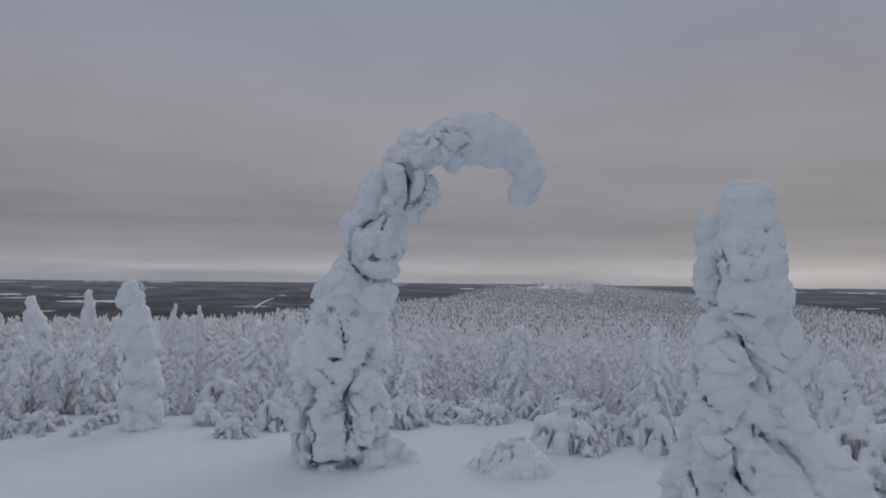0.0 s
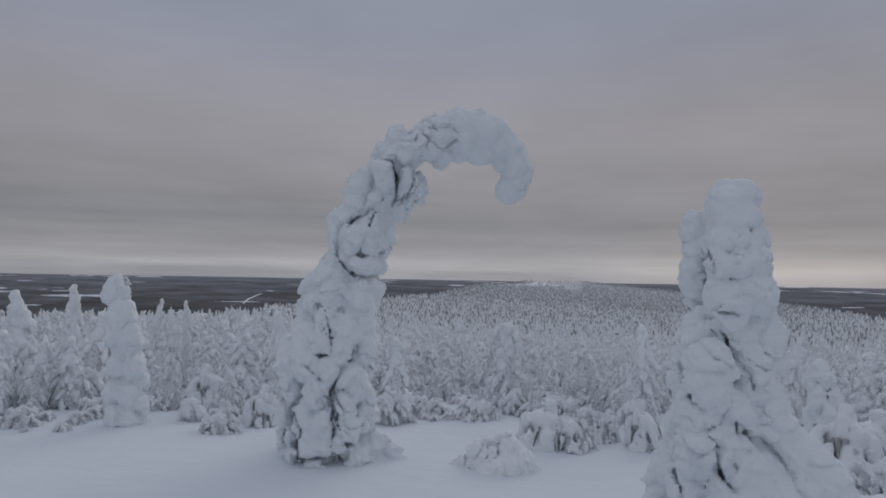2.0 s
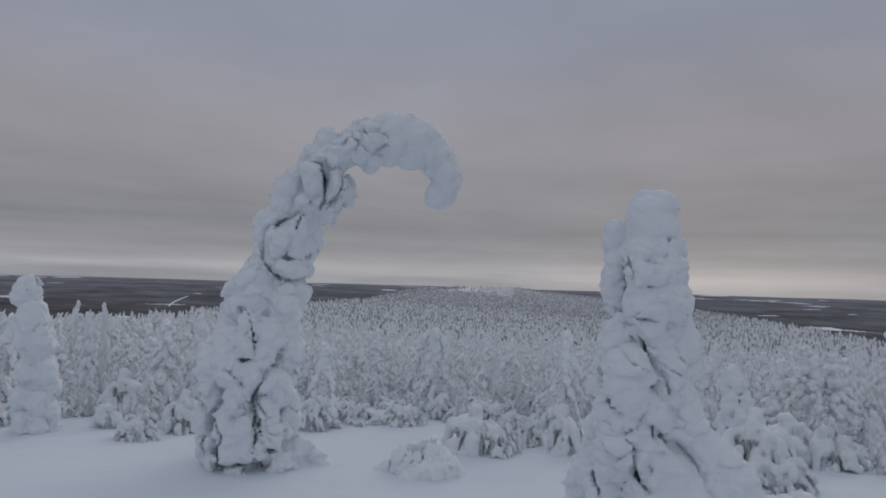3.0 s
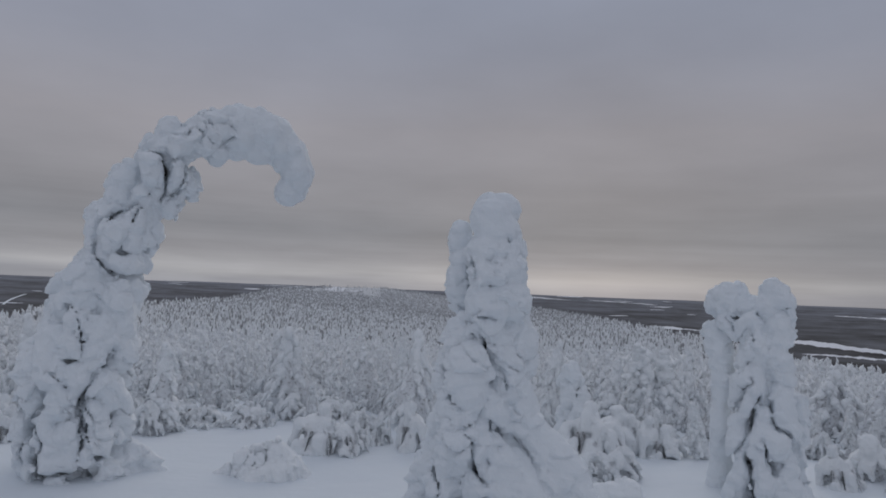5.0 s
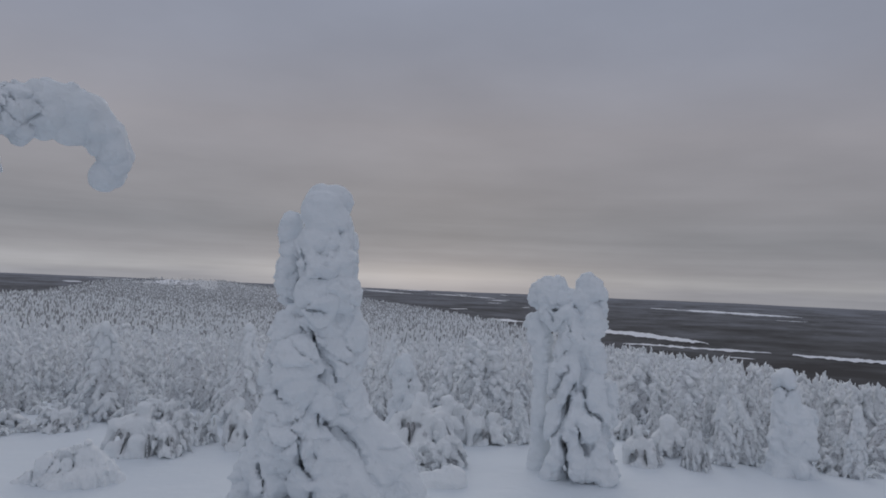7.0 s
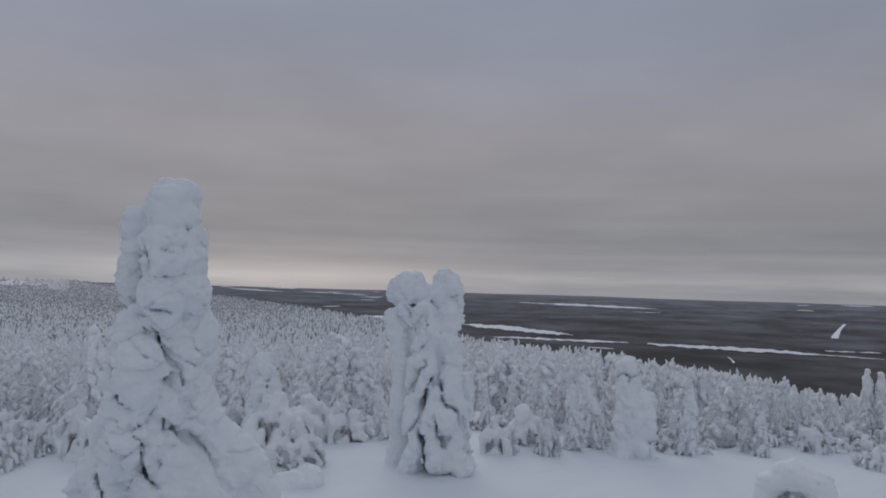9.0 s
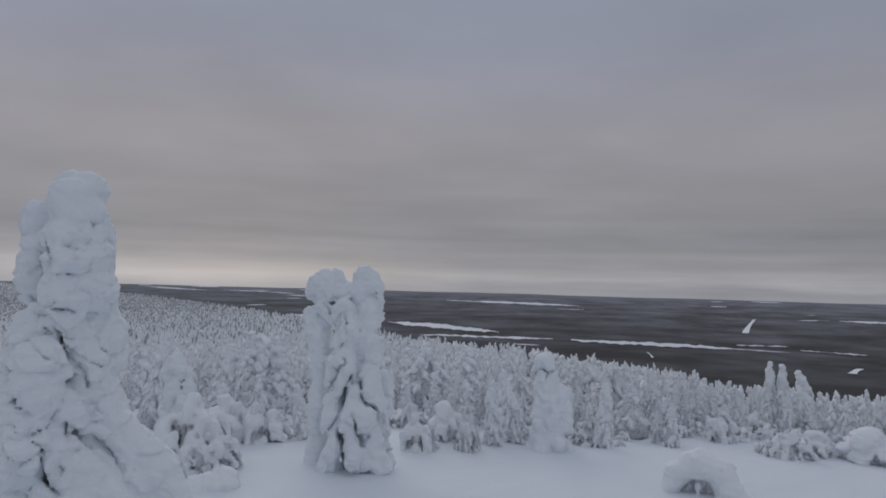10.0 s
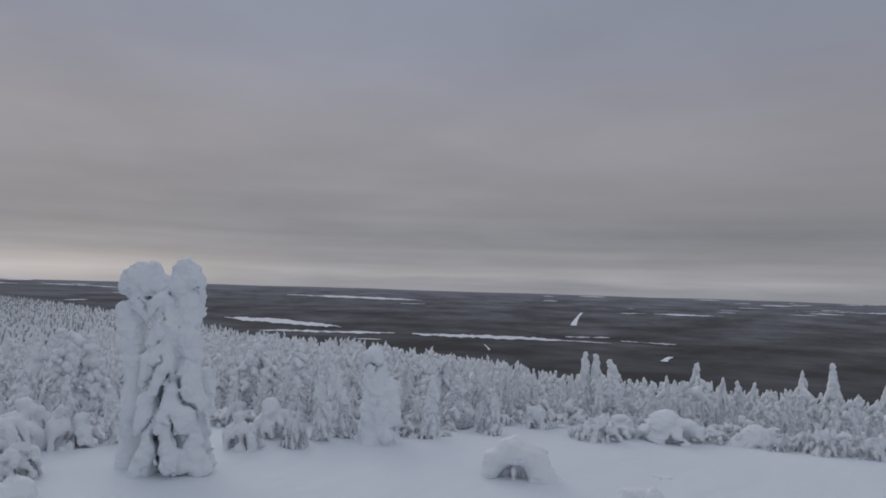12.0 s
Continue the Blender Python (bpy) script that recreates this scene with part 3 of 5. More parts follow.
def hooked_tree():
    spine = [(-0.01, 0, -0.12, 0.42), (-0.04, 0, 0.40, 0.45), (-0.05, 0, 0.83, 0.45), (-0.01, 0, 1.16, 0.41), (0.05, 0, 1.49, 0.34),
             (0.13, 0, 1.77, 0.27), (0.23, 0, 2.04, 0.22), (0.32, 0, 2.35, 0.25), (0.47, 0, 2.64, 0.28), (0.67, 0, 2.90, 0.27),
             (0.95, 0, 3.10, 0.25), (1.27, 0, 3.20, 0.23), (1.56, 0, 3.16, 0.22), (1.76, 0, 3.00, 0.18), (1.84, 0, 2.79, 0.14), (1.78, 0, 2.66, 0.12)]
    caps = chain(thin(spine[:6], 0.66)) + chain(thin(spine[5:11], 0.62)) + chain(thin(spine[10:], 0.90))
    chest = [(-0.04, 1.6, 0.18, 0), (0.23, 1.46, 0.17, 0.27, 1.29, 0.16, 0.04), (-0.17, 1.47, 0.11, 0), (-0.08, 1.32, 0.07, -0.06), (-0.23, 1.15, 0.14, 0), (-0.09, 1.12, 0.1, -0.03), (0.14, 1.22, 0.13, -0.02), (0.08, 1.03, 0.1, -0.02), (0.29, 1.03, 0.13, 0.04), (-0.39, 0.92, 0.12, 0.04), (-0.21, 0.89, 0.13, -0.02), (-0.02, 0.88, 0.1, -0.02), (0.19, 0.78, 0.13, 0.22, 0.69, 0.12, -0.03), (-0.35, 0.69, 0.12, 0.02), (-0.15, 0.64, 0.12, -0.03)]
    foot = [(0.13, 0.55, 0.1, -0.03), (0.32, 0.61, 0.12, 0.34, 0.38, 0.1, 0.04), (-0.43, 0.48, 0.09, -0.44, 0.37, 0.08, 0.05), (-0.23, 0.43, 0.1, -0.02), (-0.09, 0.43, 0.09, -0.08, 0.33, 0.08, -0.02), (0.16, 0.32, 0.09, -0.02), (0.28, 0.36, 0.09, 0.02), (-0.4, 0.23, 0.08, -0.4, 0.12, 0.07, 0.04), (-0.17, 0.2, 0.11, -0.02), (-0.05, 0.22, 0.08, -0.02), (0.07, 0.19, 0.06, -0.01), (-0.32, 0.03, 0.05, 0.02), (-0.12, 0.03, 0.07, 0), (0.25, 0.02, 0.14, 0.42, -0.01, 0.12, -0.02)]
    neck = [(0.89, 3.02, 0.14, 0), (0.76, 2.96, 0.1, 0.7, 2.92, 0.1, -0.02), (0.54, 2.9, 0.08, 0.02), (0.45, 2.74, 0.12, 0.46, 2.66, 0.11, -0.03), (0.29, 2.65, 0.13, 0.25, 2.57, 0.13, 0.08), (0.69, 2.73, 0.08, 0.68, 2.65, 0.08, -0.02), (0.85, 2.72, 0.09, 0.85, 2.53, 0.08, 0.1), (0.61, 2.42, 0.06, 0.65, 2.31, 0.05, 0), (0.19, 2.47, 0.13, 0.06), (0.11, 2.33, 0.1, 0.06), (0.19, 2.11, 0.09, 0.18, 2.01, 0.09, -0.02)]
    throat = [(0.37, 2.3, 0.07, 0.37, 2.17, 0.09, -0.02), (0.34, 2.02, 0.1, -0.02), (0.24, 1.82, 0.09, 0.34, 1.82, 0.1, -0.04), (0.07, 2.06, 0.08, 0.04, 1.85, 0.11, 0.12), (0.42, 1.66, 0.06, 0.02), (0.47, 2.12, 0.05, 0.45, 1.9, 0.05, 0.1), (0.71, 2.47, 0.07, 0.08), (0.52, 2.55, 0.08, 0.08), (0.39, 2.44, 0.08, 0.04)]
    caps += bulk(spine, chest, 0.006) + bulk(spine, foot, 0.003) + bulk(spine[:12], neck + throat, 0.003)
    caps += [c for c in lumps(spine[:6], 40, 3, 0.12, 0.20) + lumps(spine[5:11], 26, 5, 0.09, 0.17) if c[1] > -0.02] + lumps(spine[10:], 30, 6, 0.07, 0.13, 0.90, 0.02)
    caps += [(1.80, 0, 2.68, 0.15, 1.74, 0, 2.61, 0.15, 0.01), (1.83, 0, 2.82, 0.14, 1.80, 0, 2.72, 0.13, 0.01)]
    caps += [(0.62, 0.06, 2.80, 0.12, 0.80, 0.05, 2.60, 0.10, 0.02), (0.08, 0.05, 2.28, 0.12, 0.06, 0.05, 1.95, 0.12, 0.02), (0.02, 0.05, 1.75, 0.20, -0.02, 0.05, 1.60, 0.24, 0.04)]
    # the drift that leans on its foot
    caps += [(0.25, -0.05, 0.24, 0.12, 0.42, -0.12, -0.1, 0.18, 0.08), (0.42, -0.05, 0.16, 0.09, 0.74, -0.15, -0.10, 0.09, 0.06)]
    bare = lambda p: -1.0 + 1.0 * (p[:, 2] < 0.75) * (p[:, 0] < 0.2) * (p[:, 1] < 0)
    cuts = [(0.030, 0.16, [(0.05, 2.17), (0.04, 2.03), (0.06, 1.88), (0.14, 1.78), (0.24, 1.72), (0.40, 1.72)]), (0.020, 0.16, [(0.09, 2.18), (0.22, 2.29), (0.31, 2.33), (0.45, 2.46)]),
            (0.020, 0.16, [(0.41, 2.37), (0.35, 2.28), (0.32, 2.17)]), (0.028, 0.18, [(0.54, 2.83), (0.58, 2.69), (0.59, 2.55), (0.56, 2.42)]), (0.020, 0.16, [(0.74, 2.80), (0.76, 2.66), (0.68, 2.49)]),
            (0.020, 0.14, [(0.68, 2.53), (0.61, 2.42)]), (0.016, 0.12, [(0.40, 2.85), (0.48, 2.82), (0.54, 2.83)]), (0.03, 0.10, [(0.94, 3.18), (0.97, 3.13)]),
            (0.016, 0.08, [(0.64, 3.04), (0.75, 3.03)]), (0.018, 0.13, [(-0.11, 1.47), (-0.05, 1.37), (-0.02, 1.26), (0.01, 1.08)])]
    cuts += [(0.022, 0.16, [(0.10, 0.84), (0.01, 0.70), (0.03, 0.44), (0.02, 0.16)]), (0.020, 0.15, [(-0.32, 0.45), (-0.25, 0.32), (-0.29, 0.19), (-0.30, 0.03)]), (0.016, 0.13, [(-0.42, 0.30), (-0.41, 0.10)]),
             (0.018, 0.13, [(0.06, 0.55), (0.09, 0.34), (0.15, 0.21)]), (0.03, 0.14, [(-0.30, 0.03), (-0.14, 0.06), (-0.03, 0.04)]), (0.014, 0.07, [(0.26, 1.10), (0.24, 1.01)]), (0.02, 0.05, [(-0.26, 0.97), (-0.10, 0.76)])]
    laden_tree(-0.95, 7.05, -7.7, "tall spruce bent over into a hook, plastered with thick white snow", caps, spine, 11, where=bare, k=0.025, cell=0.10, crack=0.12, pillow=0.024, squash=(0.9, 0.9, 0.9), h=0.016, cuts=cuts, calm=lambda p: 0.75 * np.clip((p[:, 0] - 0.9) / 0.3, 0, 1))


def pillar_tree():
    spine = [(-0.06, 0, -0.12, 0.42), (-0.06, 0, 0.42, 0.41), (-0.04, 0, 0.75, 0.38), (-0.03, 0, 1.03, 0.34), (-0.01, 0, 1.31, 0.31),
             (-0.02, 0, 1.60, 0.28), (-0.03, 0, 1.88, 0.25), (-0.01, 0, 2.17, 0.21), (0.0, 0, 2.40, 0.18), (0.0, 0, 2.50, 0.10)]
    caps = chain(thin(spine[:6], 0.56)) + chain(thin(spine[5:], 0.60))
    head = [(-0.07, 2.45, 0.15, 0.04, 2.45, 0.15, 0.10), (-0.05, 2.35, 0.18, 0.0, 2.22, 0.19, 0.02), (-0.31, 2.21, 0.13, 0.1), (-0.29, 2, 0.11, -0.31, 1.76, 0.12, 0.05), (-0.29, 1.69, 0.09, 0.1), (-0.06, 2.09, 0.14, 0.07, 2.09, 0.13, -0.02), (-0.07, 1.9, 0.14, 0.09, 1.9, 0.16, -0.03), (-0.07, 1.68, 0.15, 0.12, 1.7, 0.16, -0.05), (0.16, 2.1, 0.09, 0.17, 1.85, 0.10, 0.1), (0.17, 1.65, 0.13, 0.08)]
    waist = [(-0.27, 1.43, 0.13, -0.25, 1.25, 0.15, -0.02), (-0.20, 1.16, 0.18, -0.16, 0.96, 0.17, -0.08), (0.07, 1.33, 0.16, 0.12, 0.97, 0.16, 0.1), (0.17, 1.48, 0.14, 0.08), (-0.03, 1.46, 0.11, 0.02), (-0.39, 1.18, 0.09, -0.4, 0.98, 0.09, 0.08)]
    skirt = [(-0.30, 0.79, 0.15, -0.20, 0.80, 0.13, -0.02), (-0.25, 0.56, 0.17, -0.27, 0.41, 0.15, -0.06), (-0.06, 0.62, 0.11, -0.03, 0.41, 0.1, -0.03), (0, 0.83, 0.13, 0.02), (-0.42, 0.63, 0.13, -0.47, 0.2, 0.14, 0.12), (-0.33, 0.25, 0.15, -0.03), (-0.12, 0.24, 0.1, -0.1), (0.06, 0.37, 0.15, -0.02), (-0.47, 0.23, 0.13, -0.02), (-0.54, 0.02, 0.12, 0.05), (0.2, 0.85, 0.17, 0.12)]
    caps += bulk(spine, head, 0.004) + bulk(spine, waist, 0.006) + bulk(spine, skirt, 0.003)
    caps += [c for c in lumps(spine[:6], 34, 21, 0.12, 0.20) + lumps(spine[4:8], 14, 22, 0.10, 0.16, 0.86) if c[1] > 0.0]
    # boughs bowed to the ground under their load
    caps += [(0.10, -0.10, 0.76, 0.14, 0.35, -0.12, 0.62, 0.14, 0.012), (0.35, -0.12, 0.62, 0.14, 0.62, -0.14, 0.32, 0.15, 0.02), (0.62, -0.14, 0.32, 0.15, 0.82, -0.15, -0.12, 0.16, 0.04)]
    caps += [(0.10, -0.34, 0.44, 0.11, 0.30, -0.42, 0.18, 0.13, 0.008), (0.30, -0.42, 0.18, 0.13, 0.50, -0.46, -0.14, 0.14, 0.02), (0.08, -0.36, 0.28, 0.12, 0.16, -0.46, -0.06, 0.14, 0.01)]
    caps += [(0.15, -0.05, 0.55, 0.18, 0.36, -0.14, 0.20, 0.20, 0.02), (0.36, -0.14, 0.20, 0.20, 0.52, -0.18, -0.14, 0.24, 0.03)]
    caps += [(-0.48, 0.0, 0.30, 0.11, -0.60, -0.05, -0.10, 0.12, 0.02)]
    cuts = [(0.018, 0.10, [(-0.20, 2.06), (-0.18, 1.95), (-0.15, 1.84)]), (0.016, 0.06, [(0.10, 2.17), (0.09, 2.06), (0.09, 1.99)]), (0.014, 0.04, [(-0.06, 1.99), (0.06, 1.97)]),
            (0.014, 0.04, [(-0.05, 1.80), (0.04, 1.78)]), (0.018, 0.06, [(-0.14, 1.57), (-0.04, 1.54), (0.02, 1.52)]), (0.022, 0.15, [(-0.10, 1.43), (-0.07, 1.34), (-0.02, 1.24)]),
            (0.026, 0.12, [(-0.02, 1.24), (0.05, 1.16), (0.09, 1.08), (0.11, 0.98)]), (0.016, 0.11, [(-0.33, 0.92), (-0.26, 0.83)]), (0.018, 0.13, [(-0.20, 0.68), (-0.13, 0.55), (-0.13, 0.42), (-0.05, 0.28)]),
            (0.016, 0.12, [(-0.02, 0.48), (0.0, 0.40)]), (0.022, 0.18, [(-0.42, 0.36), (-0.40, 0.18), (-0.39, 0.04)]), (0.018, 0.07, [(-0.40, 0.66), (-0.25, 0.67), (-0.20, 0.70)]), (0.020, 0.10, [(0.0, 0.76), (0.03, 0.64)]), (0.026, 0.10, [(0.16, 0.62), (0.32, 0.45), (0.44, 0.25)])]
    laden_tree(2.4, 5.65, 20.4, "upright spruce buried in thick white snow, boughs bowed to the ground", caps, spine, 27, k=0.025, cell=0.12, crack=0.0, pillow=0.028, h=0.0155, cuts=cuts, squash=(0.6, 0.6, 1.1), calm=lambda p: 0.5 * np.clip((p[:, 2] - 1.9) / 0.4, 0, 1) + 0.35 * (p[:, 0] > 0.25))


def twin_tree():
    spine = [(-0.05, 0, -0.12, 0.37), (-0.06, 0, 0.10, 0.35), (-0.07, 0, 0.35, 0.31), (-0.075, 0, 0.60, 0.28), (-0.08, 0, 0.84, 0.25), (-0.07, 0, 1.08, 0.21), (-0.05, 0, 1.31, 0.18), (-0.05, 0, 1.52, 0.18), (-0.04, 0, 1.70, 0.17)]
    caps = chain(thin(spine, 0.60))
    heads = [(-0.47, 1.69, 0.13, 0.12), (-0.32, 1.73, 0.13, 0.1), (-0.38, 1.65, 0.12, 0.06), (-0.04, 1.78, 0.11, 0.1), (0.03, 1.74, 0.1, 0.06), (-0.09, 1.66, 0.11, 0.08), (0.09, 1.57, 0.06, 0.1, 1.43, 0.06, 0.08), (-0.19, 1.63, 0.11, 0.12), (-0.4, 1.48, 0.09, -0.3, 1.45, 0.06, 0), (-0.49, 1.39, 0.12, -0.47, 1.26, 0.11, 0.1), (-0.19, 1.52, 0.08, -0.19, 1.42, 0.06, 0), (-0.14, 1.36, 0.07, 0)]
    waist = [(0.02, 1.49, 0.1, 0.02, 1.38, 0.09, 0), (-0.04, 1.28, 0.05, 0), (-0.24, 1.33, 0.06, 0.02), (0.03, 1.17, 0.1, 0.06, 1.04, 0.1, 0), (-0.17, 1.23, 0.06, 0.02), (-0.24, 1.16, 0.08, 0.02), (-0.28, 0.96, 0.08, -0.33, 0.79, 0.07, 0.02), (-0.17, 1.05, 0.07, -0.14, 0.97, 0.06, 0), (0.06, 0.91, 0.09, 0.07, 0.65, 0.1, -0.02), (0.19, 0.82, 0.07, 0.22, 0.49, 0.08, 0.14), (-0.22, 0.79, 0.05, -0.26, 0.71, 0.05, 0), (-0.3, 0.62, 0.08, -0.31, 0.37, 0.08, 0.02)]
    skirt = [(-0.1, 0.72, 0.05, -0.12, 0.53, 0.06, 0), (-0.02, 0.52, 0.1, 0.03, 0.52, 0.1, -0.06), (-0.12, 0.39, 0.07, -0.13, 0.22, 0.07, 0), (-0.1, 0.17, 0.08, -0.03), (-0.27, 0.23, 0.08, -0.33, 0.03, 0.09, 0), (0.11, 0.26, 0.09, 0.17, 0.04, 0.11, 0), (0.25, 0.07, 0.08, 0.1), (0.04, 0.38, 0.09, 0.08), (0, 0.11, 0.09, 0.06), (0.2, 0.33, 0.07, 0.14), (-0.21, 0.5, 0.06, 0.1), (-0.37, 0.49, 0.06, 0.14)]
    caps += bulk(spine, heads, 0.006) + bulk(spine, waist + skirt, 0.002)
    caps += [(-0.43, 0.06, 1.66, 0.11, -0.12, 0.04, 1.60, 0.12, 0.02), (-0.42, 0.06, 1.52, 0.09, -0.15, 0.06, 1.34, 0.09, 0.02), (-0.02, 0.05, 1.72, 0.11, -0.05, 0.04, 1.50, 0.12, 0.02), (-0.40, 0.08, 1.72, 0.14, -0.36, 0.06, 1.68, 0.13, 0.02)]
    # a slim second stem stands close behind, smooth with rime
    caps += chain([(-0.435, 0.16, -0.12, 0.115), (-0.43, 0.16, 0.35, 0.11), (-0.445, 0.15, 0.7, 0.095), (-0.43, 0.13, 0.95, 0.11), (-0.45, 0.10, 1.25, 0.10)])
    caps += [c for c in lumps(spine[:7], 46, 41, 0.06, 0.11, 0.93) if c[1] > 0.02]
    cuts = [(0.016, 0.12, [(-0.44, 1.54), (-0.33, 1.44)]), (0.018, 0.13, [(-0.24, 1.46), (-0.28, 1.34)]), (0.016, 0.12, [(-0.22, 1.44), (-0.19, 1.32), (-0.17, 1.23)]), (0.020, 0.14, [(-0.17, 1.23), (-0.23, 1.12), (-0.30, 1.07)]),
            (0.018, 0.13, [(-0.31, 0.99), (-0.27, 0.92), (-0.22, 0.95), (-0.19, 1.03)]), (0.020, 0.13, [(-0.24, 0.91), (-0.28, 0.81), (-0.31, 0.74)]), (0.028, 0.15, [(-0.14, 0.86), (-0.19, 0.73), (-0.21, 0.56), (-0.27, 0.45)]),
            (0.022, 0.15, [(-0.27, 0.45), (-0.33, 0.37), (-0.36, 0.24)]), (0.022, 0.16, [(-0.04, 0.83), (-0.02, 0.71), (0.0, 0.63), (0.07, 0.62), (0.11, 0.56), (0.12, 0.42)])]
    cuts += [(0.020, 0.13, [(-0.12, 0.54), (-0.08, 0.45), (-0.07, 0.33), (-0.03, 0.24)]), (0.030, 0.16, [(-0.20, 0.36), (-0.19, 0.20), (-0.17, -0.06)]), (0.016, 0.07, [(-0.07, 1.28), (-0.04, 1.31)]), (0.014, 0.06, [(0.02, 1.64), (0.08, 1.65)])]
    cuts = [(0.85 * w, 0.8 * d, line) for w, d, line in cuts]
    laden_tree(4.92, 5.25, 37.9, "twin-headed spruce caked with lumpy white snow, dark cracks between", caps, spine, 43, cell=0.09, crack=0.0, pillow=0.018, cuts=cuts, h=0.0155, k=0.02,
               calm=lambda p: 0.4 * (p[:, 0] < -0.33) * (p[:, 2] < 1.2))


def column_tree():
    spine = [(0.02, 0, -0.12, 0.25), (0.02, 0, 0.43, 0.23), (-0.02, 0, 0.89, 0.21), (-0.07, 0, 1.28, 0.19), (-0.12, 0, 1.52, 0.16)]
    caps = chain(thin(spine, 0.72))
    caps += bulk(spine, [(-0.13, 1.52, 0.17, 0.08), (-0.08, 1.28, 0.18, 0.08), (-0.13, 1.04, 0.12, 0.04), (0.01, 0.96, 0.14, 0.03), (-0.10, 0.68, 0.12, 0.02), (0.06, 0.66, 0.12, 0), (0.15, 0.48, 0.10, 0.05),
                         (-0.13, 0.38, 0.11, 0.03), (0.0, 0.34, 0.10, -0.01), (0.12, 0.24, 0.10, 0.02), (-0.12, 0.10, 0.11, 0.02), (0.02, 0.08, 0.10, 0), (0.16, 0.06, 0.09, 0.03)], 0.008)
    caps += [c for c in lumps(spine[:4], 24, 51, 0.07, 0.12, 0.85) if c[1] > -0.02]
    laden_tree(-3.5, 8.48, -22.4, "column-shaped young spruce smothered in white snow", caps, spine, 53, cell=0.13, pillow=0.022, crack=0.10, h=0.019, where=lambda p: 0.1 - 0.8 * (p[:, 2] > 0.9))


def stump_tree():
    spine = [(0.03, 0, -0.12, 0.24), (0.03, 0, 0.38, 0.19), (0.0, 0, 0.63, 0.13), (-0.03, 0, 0.96, 0.11)]
    caps = chain(thin(spine, 0.9)) + lumps(spine[:3], 26, 61, 0.06, 0.11) + [(0.15, 0, 0.58, 0.12, 0.17, 0, 0.25, 0.14, 0.02)]
    laden_tree(7.07, 4.7, 52.2, "small spruce smothered in smooth white snow", caps, spine, 63, cell=0.18, pillow=0.03, crack=0.12, h=0.019, where=lambda p: -0.9 * (p[:, 2] > 0.55))


def leaning_tree():
    spine = [(0.03, 0, -0.12, 0.22), (0.02, 0, 0.2, 0.19), (-0.01, 0, 0.53, 0.15), (-0.04, 0, 0.85, 0.11)]
    caps = chain(thin(spine, 0.9)) + lumps(spine, 24, 71, 0.06, 0.11)
    laden_tree(4.13, 7.5, 25.4, "small column-shaped spruce smothered in white snow", caps, spine, 73, cell=0.16, pillow=0.04, crack=0.12, h=0.02)


hooked_tree()
pillar_tree()
twin_tree()
column_tree()
stump_tree()
leaning_tree()


# ---- ordinary trees of the fell, unit height ----
def ball(segs, rings):
    """A unit ball of few faces: vertices and triangles."""
    vs, fs = [(0, 0, 1)], []
    for r in range(1, rings + 1):
        b = math.pi * r / (rings + 1)
        for k in range(segs):
            a = 2 * math.pi * (k + 0.5 * (r % 2)) / segs
            vs.append((math.sin(b) * math.cos(a), math.sin(b) * math.sin(a), math.cos(b)))
    vs.append((0, 0, -1))
    last = len(vs) - 1
    for k in range(segs):
        n = (k + 1) % segs
        fs.append((0, 1 + k, 1 + n))
        fs.append((last, last - segs + n, last - segs + k))
        for r in range(rings - 1):
            p, q = 1 + r * segs, 1 + (r + 1) * segs
            fs.append((p + k, q + k, q + n))
            fs.append((p + k, q + n, p + n))
    return np.array(vs, float), np.array(fs)


BALLS = {"fine": ball(6, 3), "plain": ball(5, 1), "rough": ball(4, 1)}


def blob(kind, centre, axis, long, wide, thick, rng):
    """A cushion of snow drawn out along an axis, a little uneven."""
    v, f = BALLS[kind]
    z = Vector(axis).normalized()
    x = z.cross(Vector((0, 0, 1))) if abs(z.z) < 0.99 else Vector((1, 0, 0))
    x.normalize()
    y = z.cross(x)
    m = np.array([tuple(x * wide), tuple(y * thick), tuple(z * long)])
    wob = 1 + 0.30 * np.array([[rng.uniform(-1, 1)] for _ in range(len(v))])
    return np.asarray(centre) + (v * wob) @ m, f


def cone(points, sides, rng, rough=0.25):
    """An uneven spindle through (x, y, z, radius): vertices and triangles."""
    v, q = tube(points, sides)
    mid = np.repeat(np.array([p[:3] for p in points]), sides, 0)
    v = mid + (v - mid) * (1 + rough * np.array([[rng.uniform(-1, 1)] for _ in v]))
    return v, np.concatenate([q[:, [0, 1, 2]], q[:, [0, 2, 3]]])


def as_triangles(v, f):
    return v, np.concatenate([f[:, [0, 1, 2]], f[:, [0, 2, 3]]])


